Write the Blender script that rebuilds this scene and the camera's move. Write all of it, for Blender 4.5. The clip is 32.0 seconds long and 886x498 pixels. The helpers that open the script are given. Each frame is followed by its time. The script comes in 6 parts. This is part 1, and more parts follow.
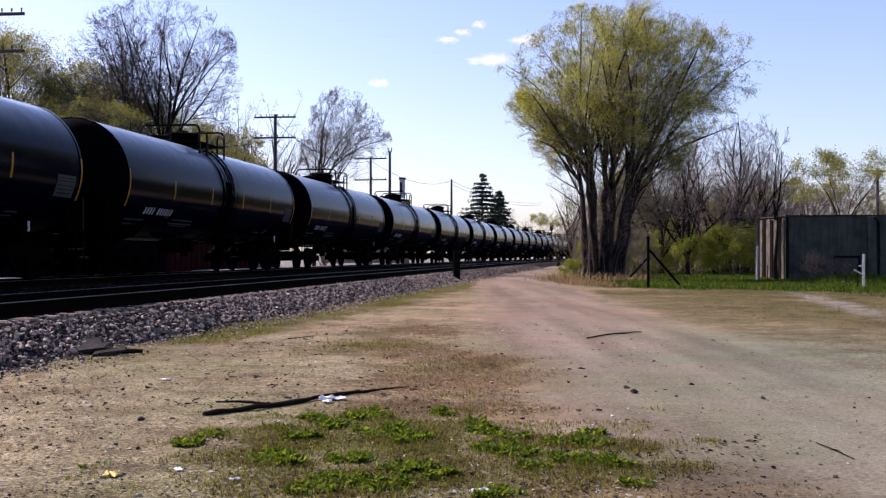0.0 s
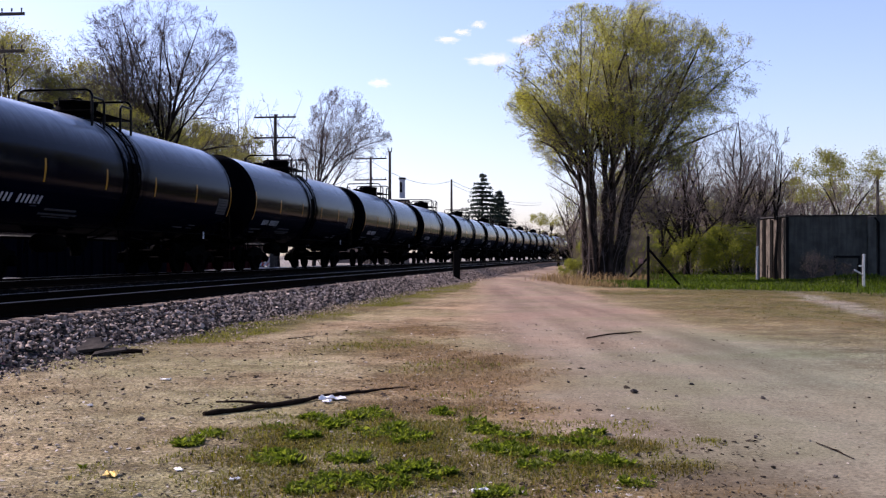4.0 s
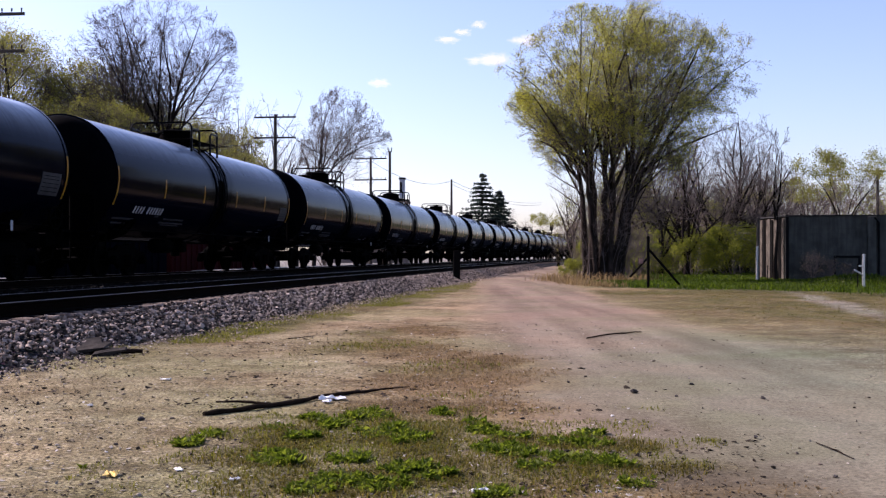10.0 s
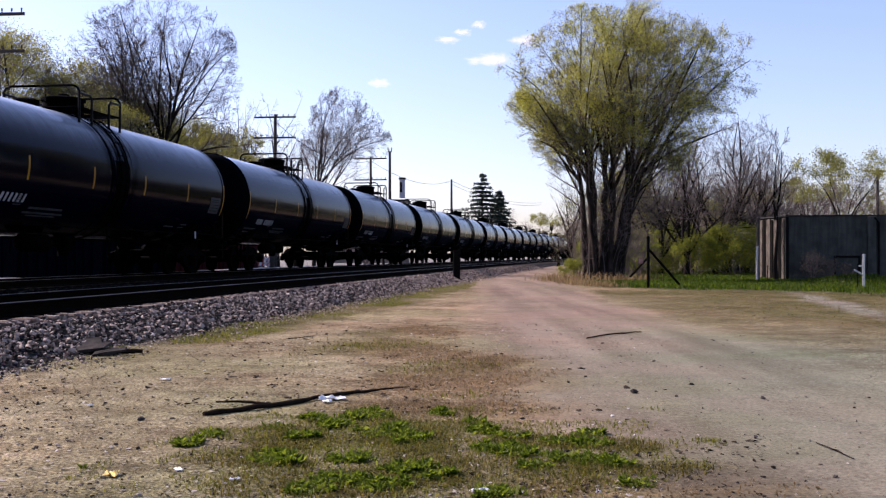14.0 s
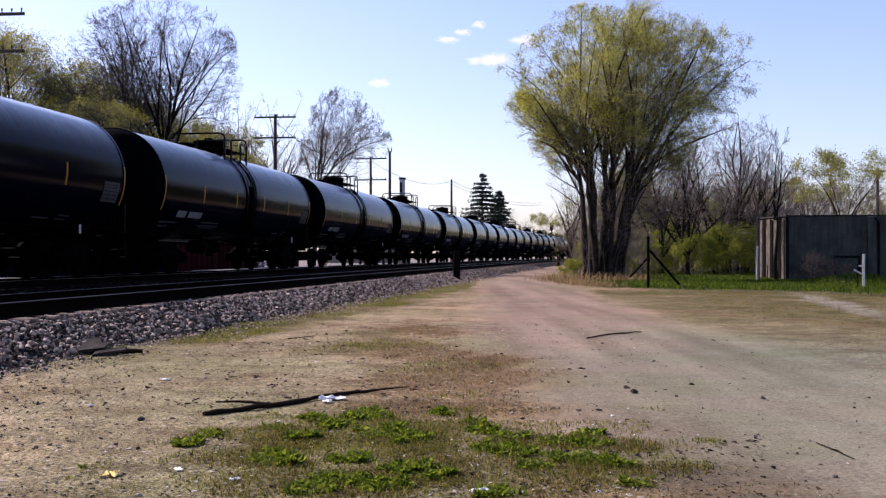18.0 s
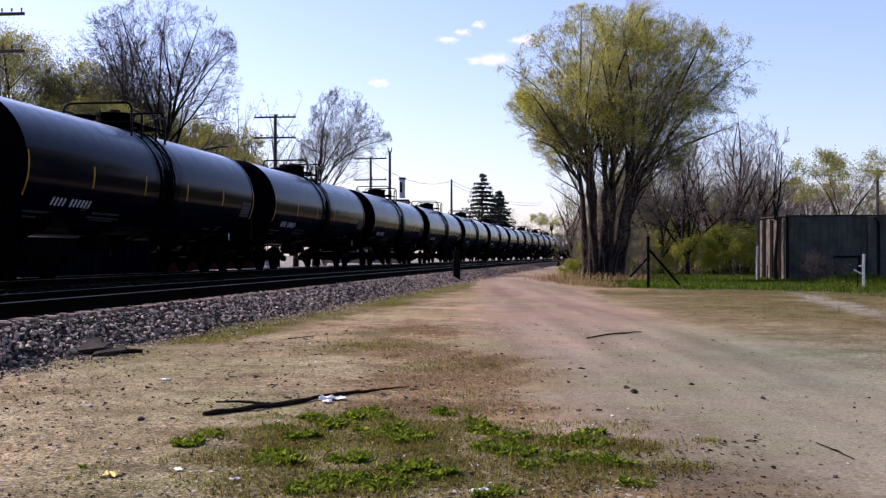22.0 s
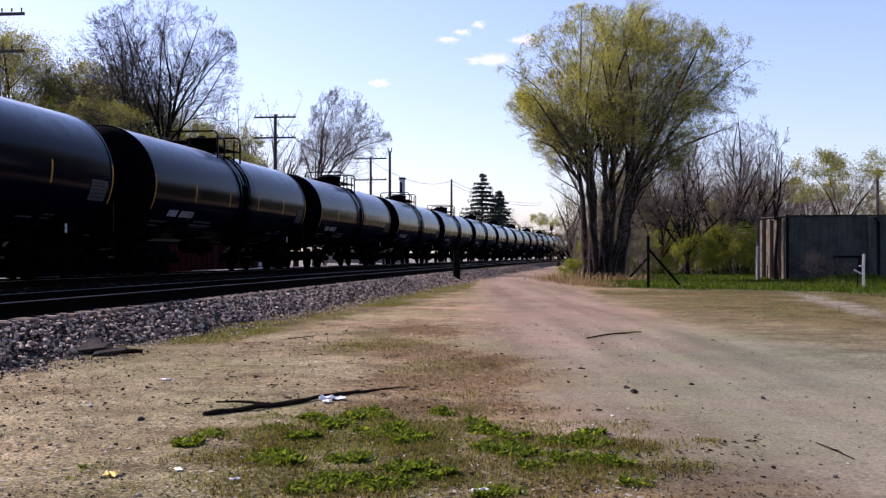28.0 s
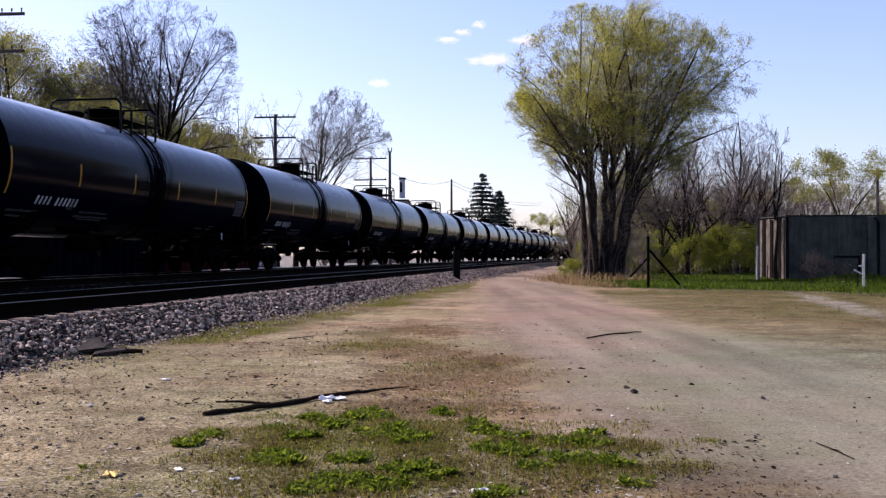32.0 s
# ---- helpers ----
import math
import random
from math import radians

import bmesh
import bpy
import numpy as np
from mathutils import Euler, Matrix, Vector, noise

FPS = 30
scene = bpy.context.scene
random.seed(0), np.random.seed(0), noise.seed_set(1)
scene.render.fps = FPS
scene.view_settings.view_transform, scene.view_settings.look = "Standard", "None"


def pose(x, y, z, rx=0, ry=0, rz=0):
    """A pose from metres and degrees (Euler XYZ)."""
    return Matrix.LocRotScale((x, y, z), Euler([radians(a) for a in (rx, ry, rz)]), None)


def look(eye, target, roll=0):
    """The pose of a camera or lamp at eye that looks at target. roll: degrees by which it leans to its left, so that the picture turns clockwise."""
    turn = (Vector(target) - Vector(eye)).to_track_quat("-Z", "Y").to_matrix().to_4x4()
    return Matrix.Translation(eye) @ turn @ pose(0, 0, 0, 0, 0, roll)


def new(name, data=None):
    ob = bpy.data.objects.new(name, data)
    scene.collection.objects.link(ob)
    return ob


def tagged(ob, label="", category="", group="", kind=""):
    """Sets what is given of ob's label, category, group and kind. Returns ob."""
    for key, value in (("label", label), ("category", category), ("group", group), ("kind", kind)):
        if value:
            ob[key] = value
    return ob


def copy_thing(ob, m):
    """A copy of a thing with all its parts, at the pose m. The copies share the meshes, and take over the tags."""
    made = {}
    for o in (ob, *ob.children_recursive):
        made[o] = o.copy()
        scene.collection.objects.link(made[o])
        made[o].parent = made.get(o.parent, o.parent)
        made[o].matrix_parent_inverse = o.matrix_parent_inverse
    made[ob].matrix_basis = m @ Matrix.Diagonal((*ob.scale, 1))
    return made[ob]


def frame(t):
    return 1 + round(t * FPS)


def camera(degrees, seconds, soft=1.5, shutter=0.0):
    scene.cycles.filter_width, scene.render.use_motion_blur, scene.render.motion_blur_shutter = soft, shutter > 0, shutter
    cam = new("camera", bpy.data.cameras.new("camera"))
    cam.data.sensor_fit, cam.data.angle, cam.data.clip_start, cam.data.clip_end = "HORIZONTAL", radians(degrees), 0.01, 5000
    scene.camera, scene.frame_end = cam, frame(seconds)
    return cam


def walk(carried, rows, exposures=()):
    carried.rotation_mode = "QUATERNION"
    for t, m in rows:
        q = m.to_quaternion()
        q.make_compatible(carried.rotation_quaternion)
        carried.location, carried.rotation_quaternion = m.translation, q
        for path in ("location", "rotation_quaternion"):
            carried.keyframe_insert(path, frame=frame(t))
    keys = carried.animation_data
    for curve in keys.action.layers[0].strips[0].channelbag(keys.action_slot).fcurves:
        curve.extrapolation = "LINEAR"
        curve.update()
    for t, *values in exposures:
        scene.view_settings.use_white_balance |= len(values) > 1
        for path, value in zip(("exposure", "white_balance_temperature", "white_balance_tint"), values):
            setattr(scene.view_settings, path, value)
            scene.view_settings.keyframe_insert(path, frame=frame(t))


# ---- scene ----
# One plan: the camera stands at the origin, 1.08 m above the dirt lot, and looks along +Y.
PHI, BEND, OFFSET = 0.1296, 0.000388, 13.49      # heading of the tracks, their curvature, distance of the train's track
RAIL = 0.52                                       # top of the rails above the lot
CAR, SPEED, PHASE = 18.0, 10.869, 1.527     # length over couplers, metres a second, phase of the train at 23 s
NEAR = 5.9                                        # the nearer track lies this far to the right of the train's track

cam = camera(44.85, 32.0, soft=1.3)
EYE = (0.0, 0.0, 1.08)
AIM = look(EYE, (0.0, 100.0, 1.08 + 0.63))
NUDGE = look(EYE, (-0.05, 100.0, 1.08 + 0.74))     # a slight knock against the stand
walk(cam, [(0.0, AIM), (23.0, AIM), (23.5, NUDGE), (24.5, NUDGE), (25.0, AIM), (32.0, AIM)],
     exposures=[(0.0, 0.95, 6350, 33.0), (32.0, 0.95, 6350, 33.0)])

# world, sun
SUN_AZ, SUN_EL = 296.0, 34.5
world = bpy.data.worlds.new("sky")
scene.world = world
world.use_nodes = True
wn, wl = world.node_tree.nodes, world.node_tree.links
wn.clear()
sky = wn.new("ShaderNodeTexSky")
sky.sky_type, sky.sun_disc = "NISHITA", False
sky.sun_elevation, sky.sun_rotation = radians(SUN_EL), radians(SUN_AZ)
sky.air_density, sky.dust_density, sky.ozone_density = 1.0, 1.0, 2.0
bg, wo = wn.new("ShaderNodeBackground"), wn.new("ShaderNodeOutputWorld")
bg.inputs["Strength"].default_value = 0.105
tint = wn.new("ShaderNodeMix")
tint.data_type, tint.blend_type = "RGBA", "MULTIPLY"
tint.inputs["Factor"].default_value, tint.inputs[7].default_value = 1.0, (0.955, 0.985, 1.045, 1.0)
wl.new(sky.outputs[0], tint.inputs[6]), wl.new(tint.outputs[2], bg.inputs["Color"]), wl.new(bg.outputs[0], wo.inputs["Surface"])
sun = new("sun", bpy.data.lights.new("sun", "SUN"))
sun.data.energy, sun.data.angle, sun.data.color = 5.0, radians(0.55), (1.0, 0.95, 0.87)
_a, _e = radians(SUN_AZ), radians(SUN_EL)
SUN_DIR = Vector((math.sin(_a) * math.cos(_e), math.cos(_a) * math.cos(_e), math.sin(_e)))
sun.matrix_world = look(SUN_DIR * 60, (0, 0, 0))


# ---- materials ----
class Mat:
    """A node material with a Principled shader and short ways to its usual nodes."""

    def __init__(self, name, rough=0.8, metal=0.0, spec=0.5):
        self.m = bpy.data.materials.new(name)
        self.m.use_nodes = True
        self.n, self.l = self.m.node_tree.nodes, self.m.node_tree.links
        self.b = self.n["Principled BSDF"]
        self.b.inputs["Roughness"].default_value = rough
        self.b.inputs["Metallic"].default_value = metal
        self.b.inputs["Specular IOR Level"].default_value = spec
        self.tc = self.n.new("ShaderNodeTexCoord")
        self.co = self.tc.outputs["Object"]

    def put(self, sock, value):
        if hasattr(value, "is_linked"):
            self.l.new(value, sock)
        else:
            sock.default_value = (*value, 1.0) if isinstance(value, tuple) and len(value) == 3 and sock.type == "RGBA" else value

    def noise(self, scale, detail=4.0, rough=0.55, stretch=None, lacun=2.0):
        n = self.n.new("ShaderNodeTexNoise")
        n.inputs["Scale"].default_value, n.inputs["Detail"].default_value = scale, detail
        n.inputs["Roughness"].default_value, n.inputs["Lacunarity"].default_value = rough, lacun
        co = self.co
        if stretch:
            mp = self.n.new("ShaderNodeMapping")
            mp.inputs["Scale"].default_value = stretch
            self.l.new(co, mp.inputs["Vector"])
            co = mp.outputs[0]
        self.l.new(co, n.inputs["Vector"])
        return n.outputs["Fac"]

    def cells(self, scale, out="Distance", feature="F1"):
        n = self.n.new("ShaderNodeTexVoronoi")
        n.feature = feature
        n.inputs["Scale"].default_value = scale
        self.l.new(self.co, n.inputs["Vector"])
        return n.outputs[out]

    def ramp(self, fac, *stops):
        n = self.n.new("ShaderNodeValToRGB")
        el = n.color_ramp.elements
        while len(el) < len(stops):
            el.new(0.5)
        for e, (p, c) in zip(el, stops):
            e.position = p
            e.color = (*c, 1.0) if isinstance(c, tuple) else (c, c, c, 1.0)
        self.l.new(fac, n.inputs["Fac"])
        return n.outputs["Color"]

    def mix(self, fac, a, b, how="MIX"):
        n = self.n.new("ShaderNodeMix")
        n.data_type, n.blend_type = "RGBA", how
        self.put(n.inputs["Factor"], fac), self.put(n.inputs["A"], a), self.put(n.inputs["B"], b)
        return n.outputs["Result"]

    def math(self, op, a, b=0.0, clamp=False):
        n = self.n.new("ShaderNodeMath")
        n.operation, n.use_clamp = op, clamp
        self.put(n.inputs[0], a), self.put(n.inputs[1], b)
        return n.outputs[0]

    def axis(self, i):
        n = self.n.new("ShaderNodeSeparateXYZ")
        self.l.new(self.co, n.inputs[0])
        return n.outputs[i]

    def rand(self):
        n = self.n.new("ShaderNodeObjectInfo")
        return n.outputs["Random"]

    def island(self):
        n = self.n.new("ShaderNodeNewGeometry")
        return n.outputs["Random Per Island"]

    def bump(self, height, strength=0.4, dist=0.01):
        n = self.n.new("ShaderNodeBump")
        n.inputs["Strength"].default_value, n.inputs["Distance"].default_value = strength, dist
        self.l.new(height, n.inputs["Height"])
        self.l.new(n.outputs[0], self.b.inputs["Normal"])

    def color(self, c):
        self.put(self.b.inputs["Base Color"], c)
        return self

    def rough(self, r):
        self.put(self.b.inputs["Roughness"], r)
        return self


def plain(name, a, b, scale=6.0, rough=0.8, metal=0.0, bump=0.2, spec=0.15):
    """Two tones of one colour in grain and stains, with fine relief."""
    m = Mat(name, rough, metal, spec)
    f = m.mix(0.5, m.noise(scale), m.noise(scale * 7.3, 3.0))
    m.color(m.ramp(f, (0.36, a), (0.64, b)))
    if bump:
        m.bump(m.noise(scale * 11, 3.0), bump, 0.004)
    return m.m


def black_paint():
    m = Mat("black_tank_paint", 0.3, 0.0, 0.052)
    m.b.inputs["Specular Tint"].default_value = (0.55, 0.74, 1.0, 1.0)
    dust = m.ramp(m.noise(0.9, 5.0, 0.6, (1.0, 1.0, 0.25)), (0.45, 0.0), (0.75, 1.0))
    streak = m.ramp(m.noise(3.5, 4.0, 0.6, (2.2, 2.2, 0.12)), (0.5, 0.0), (0.72, 1.0))
    soil = m.math("MULTIPLY", m.math("ADD", dust, streak), 0.5)
    # spilt oil round the hatch, run down the drum in streaks
    band = m.math("SUBTRACT", 1.0, m.math("ABSOLUTE", m.math("MULTIPLY", m.math("SUBTRACT", m.axis(0), 0.15), 0.8)), True)
    runs = m.math("MULTIPLY", m.ramp(m.noise(3.4, 5.0, 0.65, (2.6, 0.35, 0.25)), (0.44, 0.0), (0.52, 1.0)), m.math("MULTIPLY", band, 2.2, True))
    m.put(m.b.inputs["Specular IOR Level"], m.math("SUBTRACT", 0.052, m.math("MULTIPLY", runs, 0.049)))
    m.rough(m.mix(soil, (0.13, 0.13, 0.13), (0.25, 0.25, 0.25)))
    # pale sun and sky sheen painted on the upper side, mottled like dust
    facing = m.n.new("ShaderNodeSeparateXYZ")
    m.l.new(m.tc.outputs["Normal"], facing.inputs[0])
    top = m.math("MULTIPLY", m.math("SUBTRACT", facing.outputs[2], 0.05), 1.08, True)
    top_sheen = m.math("MULTIPLY", m.math("POWER", top, 3.4), m.mix(0.5, m.ramp(m.noise(2.2, 5.0, 0.65, (0.6, 1.0, 1.0)), (0.33, 0.62), (0.67, 1.1)), m.ramp(m.noise(4.0, 5.0, 0.7, (2.4, 0.3, 0.3)), (0.35, 0.62), (0.62, 1.1))))
    paint = m.mix(top_sheen, m.mix(soil, (0.0006, 0.001, 0.0042), (0.0016, 0.0021, 0.0066)), (0.66, 0.745, 0.86))
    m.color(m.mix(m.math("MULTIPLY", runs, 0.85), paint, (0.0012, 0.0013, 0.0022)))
    m.bump(m.mix(0.3, m.noise(1.1, 2.0), m.noise(3.3, 2.0)), 0.12, 0.02)
    return m.m


def leaf(name, a, b, c):
    m = Mat(name, 0.55, 0.0, 0.15)
    col = m.ramp(m.island(), (0.1, a), (0.55, b), (0.95, c))
    m.color(col)
    mixer, tr = m.n.new("ShaderNodeMixShader"), m.n.new("ShaderNodeBsdfTranslucent")
    m.l.new(col, tr.inputs["Color"])
    mixer.inputs[0].default_value = 0.6
    m.l.new(m.b.outputs[0], mixer.inputs[1]), m.l.new(tr.outputs[0], mixer.inputs[2])
    m.l.new(mixer.outputs[0], m.n["Material Output"].inputs["Surface"])
    return m.m


def bark(name, a, b):
    m = Mat(name, 0.95, 0.0, 0.05)
    m.color(m.ramp(m.mix(0.5, m.noise(9.0, 4.0, 0.6, (1, 1, 0.2)), m.noise(1.5)), (0.35, a), (0.65, b)))
    m.bump(m.noise(30.0, 3.0, 0.6, (1, 1, 0.15)), 0.6, 0.02)
    return m.m


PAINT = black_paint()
# tank ends face away from the sun: their shade is in this colour
HEAD_BLACK = plain("shaded_head_paint", (0.0004, 0.0005, 0.001), (0.0011, 0.0012, 0.002), 2.0, 0.7, 0.0, 0.1, 0.008)
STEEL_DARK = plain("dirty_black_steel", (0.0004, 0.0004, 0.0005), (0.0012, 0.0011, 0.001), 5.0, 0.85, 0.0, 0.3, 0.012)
RAIL_PAINT = plain("black_railing_paint", (0.001, 0.001, 0.0012), (0.003, 0.003, 0.0035), 5.0, 0.3, 0.0, 0.0, 0.04)
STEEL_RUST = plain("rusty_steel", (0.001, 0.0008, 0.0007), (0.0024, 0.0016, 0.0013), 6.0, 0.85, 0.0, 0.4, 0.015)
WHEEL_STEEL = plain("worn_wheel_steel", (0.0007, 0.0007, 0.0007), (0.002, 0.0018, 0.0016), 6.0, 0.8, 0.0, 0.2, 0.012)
RAIL_STEEL = plain("rail_web_rust", (0.002, 0.0014, 0.001), (0.005, 0.0034, 0.0026), 7.0, 0.85, 0.0, 0.3, 0.01)
RAIL_HEAD = plain("polished_rail_head", (0.06, 0.068, 0.085), (0.1, 0.11, 0.13), 3.0, 0.35, 1.0, 0.0)
PIPE = plain("galvanised_pipe", (0.35, 0.36, 0.36), (0.55, 0.56, 0.56), 9.0, 0.35, 0.8, 0.1)
YELLOW = plain("yellow_reflective_tape", (0.24, 0.11, 0.006), (0.34, 0.17, 0.01), 4.0, 0.35, 0.0, 0.0)
STENCIL = plain("white_stencil_paint", (0.26, 0.26, 0.27), (0.4, 0.4, 0.41), 5.0, 0.6, 0.0, 0.0)
PANEL = plain("grey_stencil_panel", (0.02, 0.02, 0.023), (0.055, 0.055, 0.058), 4.0, 0.6, 0.0, 0.0)
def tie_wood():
    """Grey-brown weathered ends; the train's shade is painted black on the middle between the rails."""
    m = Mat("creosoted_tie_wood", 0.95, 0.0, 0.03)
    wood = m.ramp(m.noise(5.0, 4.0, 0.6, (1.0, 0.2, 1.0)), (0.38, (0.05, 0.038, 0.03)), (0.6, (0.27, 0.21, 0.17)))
    mid_shade = m.math("MULTIPLY", m.math("SUBTRACT", m.math("ADD", 1.0, m.math("MULTIPLY", m.noise(6.0), 0.16)), m.math("ABSOLUTE", m.axis(1))), 14.0, True)
    m.color(m.mix(mid_shade, wood, (0.004, 0.003, 0.0026)))
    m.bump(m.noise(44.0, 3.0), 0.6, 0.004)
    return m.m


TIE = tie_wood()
POLE_WOOD = plain("weathered_pole_wood", (0.03, 0.026, 0.022), (0.08, 0.068, 0.056), 5.0, 0.9, 0.0, 0.5)
BOARD = plain("weathered_barn_board", (0.022, 0.018, 0.0135), (0.105, 0.088, 0.068), 3.5, 0.9, 0.0, 0.6)
OLD_TIE = plain("rotten_tie_wood", (0.01, 0.009, 0.008), (0.05, 0.044, 0.039), 9.0, 0.95, 0.0, 0.7, 0.03)
POST_BLACK = plain("tarred_post_and_shade", (0.003, 0.0027, 0.0025), (0.009, 0.0078, 0.007), 6.0, 0.9, 0.0, 0.4, 0.02)
def stained_wall():
    """Grey paint with rain streaks."""
    m = Mat("grey_painted_block", 0.85, 0.0, 0.1)
    m.co = m.n.new("ShaderNodeNewGeometry").outputs["Position"]
    tone = m.ramp(m.noise(1.6), (0.36, (0.042, 0.043, 0.036)), (0.64, (0.07, 0.071, 0.06)))
    streak = m.ramp(m.noise(2.4, 5.0, 0.65, (2.5, 2.5, 0.22)), (0.42, 0.7), (0.6, 1.08))
    m.color(m.mix(0.7, tone, streak, "MULTIPLY"))
    m.bump(m.noise(18.0, 3.0), 0.3, 0.004)
    return m.m


SHED_GREY = stained_wall()
ROOF_TAR = plain("black_roof_felt", (0.015, 0.015, 0.015), (0.04, 0.04, 0.04), 3.0, 0.9, 0.0, 0.4)
TRIM_DARK = plain("dark_trim_paint", (0.004, 0.004, 0.0045), (0.012, 0.012, 0.012), 5.0, 0.8, 0.0, 0.2, 0.03)
CONCRETE = plain("pale_concrete", (0.34, 0.32, 0.29), (0.5, 0.48, 0.44), 2.5, 0.9, 0.0, 0.3)
PALE_GRAVEL = plain("pale_gravel", (0.16, 0.15, 0.135), (0.36, 0.34, 0.31), 9.0, 0.95, 0.0, 0.6, 0.05)
RED_STEEL = plain("faded_red_steel", (0.034, 0.002, 0.003), (0.05, 0.003, 0.004), 2.5, 0.85, 0.0, 0.2, 0.1)
BLUE_STEEL = plain("dark_blue_steel", (0.0012, 0.0018, 0.005), (0.0025, 0.0036, 0.009), 2.5, 0.9, 0.0, 0.2, 0.02)
WHITE = plain("white_paint", (0.72, 0.72, 0.71), (0.84, 0.84, 0.83), 3.0, 0.6, 0.0, 0.1)
RED = plain("red_paint", (0.5, 0.05, 0.03), (0.62, 0.08, 0.05), 3.0, 0.5, 0.0, 0.1)
PAPER = plain("crumpled_white_paper", (0.7, 0.69, 0.66), (0.85, 0.84, 0.82), 12.0, 0.8, 0.0, 0.3)
WRAPPER = plain("yellow_wrapper", (0.6, 0.36, 0.05), (0.78, 0.58, 0.2), 25.0, 0.5, 0.0, 0.2)
STICK = plain("dead_wood", (0.005, 0.0035, 0.0026), (0.026, 0.017, 0.012), 22.0, 0.95, 0.0, 0.9, 0.02)
BRICK = plain("brick_in_distance", (0.16, 0.11, 0.09), (0.26, 0.19, 0.15), 2.0, 0.9, 0.0, 0.3)
BARK_DARK = bark("dark_bark", (0.006, 0.0045, 0.0036), (0.023, 0.0175, 0.014))
BARK_BROWN = bark("brown_bark", (0.01, 0.0076, 0.006), (0.042, 0.032, 0.026))
BARK_GREY = bark("grey_bark", (0.016, 0.0135, 0.012), (0.045, 0.038, 0.034))
TWIG = bark("twigs", (0.07, 0.056, 0.05), (0.16, 0.132, 0.118))
TWIG_DARK = bark("dark_twigs", (0.04, 0.033, 0.029), (0.1, 0.083, 0.074))
LEAF_SPRING = leaf("spring_leaf", (0.27, 0.285, 0.03), (0.38, 0.38, 0.05), (0.5, 0.48, 0.085))
LEAF_OLIVE = leaf("olive_leaf", (0.14, 0.145, 0.022), (0.21, 0.208, 0.035), (0.3, 0.29, 0.07))
LEAF_BUSH = leaf("bush_leaf", (0.11, 0.13, 0.012), (0.185, 0.205, 0.02), (0.29, 0.3, 0.04))
LEAF_BROWN = leaf("dry_brown_leaf", (0.12, 0.1, 0.045), (0.19, 0.16, 0.08), (0.27, 0.23, 0.13))
NEEDLE = leaf("spruce_needle", (0.02, 0.034, 0.028), (0.036, 0.055, 0.044), (0.062, 0.082, 0.066))
WEED = leaf("weed_leaf", (0.045, 0.072, 0.004), (0.092, 0.132, 0.008), (0.19, 0.225, 0.02))
LAWN = leaf("lawn_blade", (0.022, 0.042, 0.002), (0.042, 0.071, 0.003), (0.09, 0.128, 0.007))
STRAW = leaf("dry_grass_blade", (0.14, 0.10, 0.056), (0.21, 0.165, 0.095), (0.29, 0.245, 0.15))
BROWN_BLADE = leaf("brown_grass_blade", (0.125, 0.084, 0.035), (0.19, 0.132, 0.06), (0.27, 0.195, 0.1))
OLIVE_BLADE = leaf("olive_grass_blade", (0.08, 0.088, 0.008), (0.128, 0.13, 0.016), (0.185, 0.172, 0.034))
STRAW_GREEN = leaf("half_dry_grass_blade", (0.064, 0.058, 0.006), (0.107, 0.09, 0.012), (0.175, 0.14, 0.03))


def stones(name, stops):
    m = Mat(name, 0.9, 0.0, 0.06)
    m.co = m.tc.outputs["Object"]
    tone = m.ramp(m.island(), *stops)
    m.color(m.mix(0.35, tone, m.ramp(m.noise(14.0), (0.3, 0.05), (0.7, 0.5)), "MULTIPLY"))
    m.bump(m.noise(60.0, 3.0), 0.4, 0.01)
    return m.m


BALLAST_STONE = stones("ballast_stone", ((0.0, (0.017, 0.014, 0.012)), (0.25, (0.075, 0.058, 0.05)), (0.55, (0.27, 0.21, 0.17)),
                                         (0.85, (0.48, 0.385, 0.315)), (1.0, (0.62, 0.51, 0.43))))
# track stone with the train's shadow put into its near-black colour
SHADED_STONE = stones("shade_black_stone", ((0.0, (0.0016, 0.0016, 0.0016)), (0.6, (0.0035, 0.0034, 0.0032)), (1.0, (0.007, 0.0065, 0.006))))
PEBBLE = stones("pebble", ((0.0, (0.02, 0.017, 0.014)), (0.4, (0.09, 0.072, 0.054)), (0.75, (0.26, 0.215, 0.165)), (1.0, (0.5, 0.45, 0.38))))

BED = Mat("ballast_bed", 0.95, 0.0, 0.05)
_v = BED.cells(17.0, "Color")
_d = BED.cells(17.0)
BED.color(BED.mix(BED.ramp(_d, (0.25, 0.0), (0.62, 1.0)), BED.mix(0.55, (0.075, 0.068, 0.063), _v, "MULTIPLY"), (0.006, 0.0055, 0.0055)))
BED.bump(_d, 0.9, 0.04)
BED = BED.m


# ---- ground cover: where things grow; used for the paint of the ground and for what is strewn on it ----
# (x, y, half length, half width, turn in degrees)
GREEN_SPOTS = [(-0.3, 6.6, 0.75, 0.75, 10), (0.45, 6.25, 0.75, 0.3, -8), (1.0, 6.15, 0.35, 0.25, 0), (-0.5, 5.05, 0.55, 0.6, 0), (0.25, 5.35, 0.9, 0.5, 0),
               (-1.05, 5.75, 0.35, 0.25, 20), (1.05, 5.45, 0.4, 0.16, 0), (-0.75, 6.3, 0.4, 0.4, 0)]
BROWN_SPOTS = [(0.1, 9.3, 0.85, 1.6, -8), (-0.35, 12.4, 0.75, 2.0, 12), (0.95, 4.85, 0.75, 0.4, 6), (0.0, 7.6, 0.9, 0.7, 0), (-0.2, 15.5, 0.5, 1.6, 8), (0.45, 10.6, 0.45, 1.3, -12)]
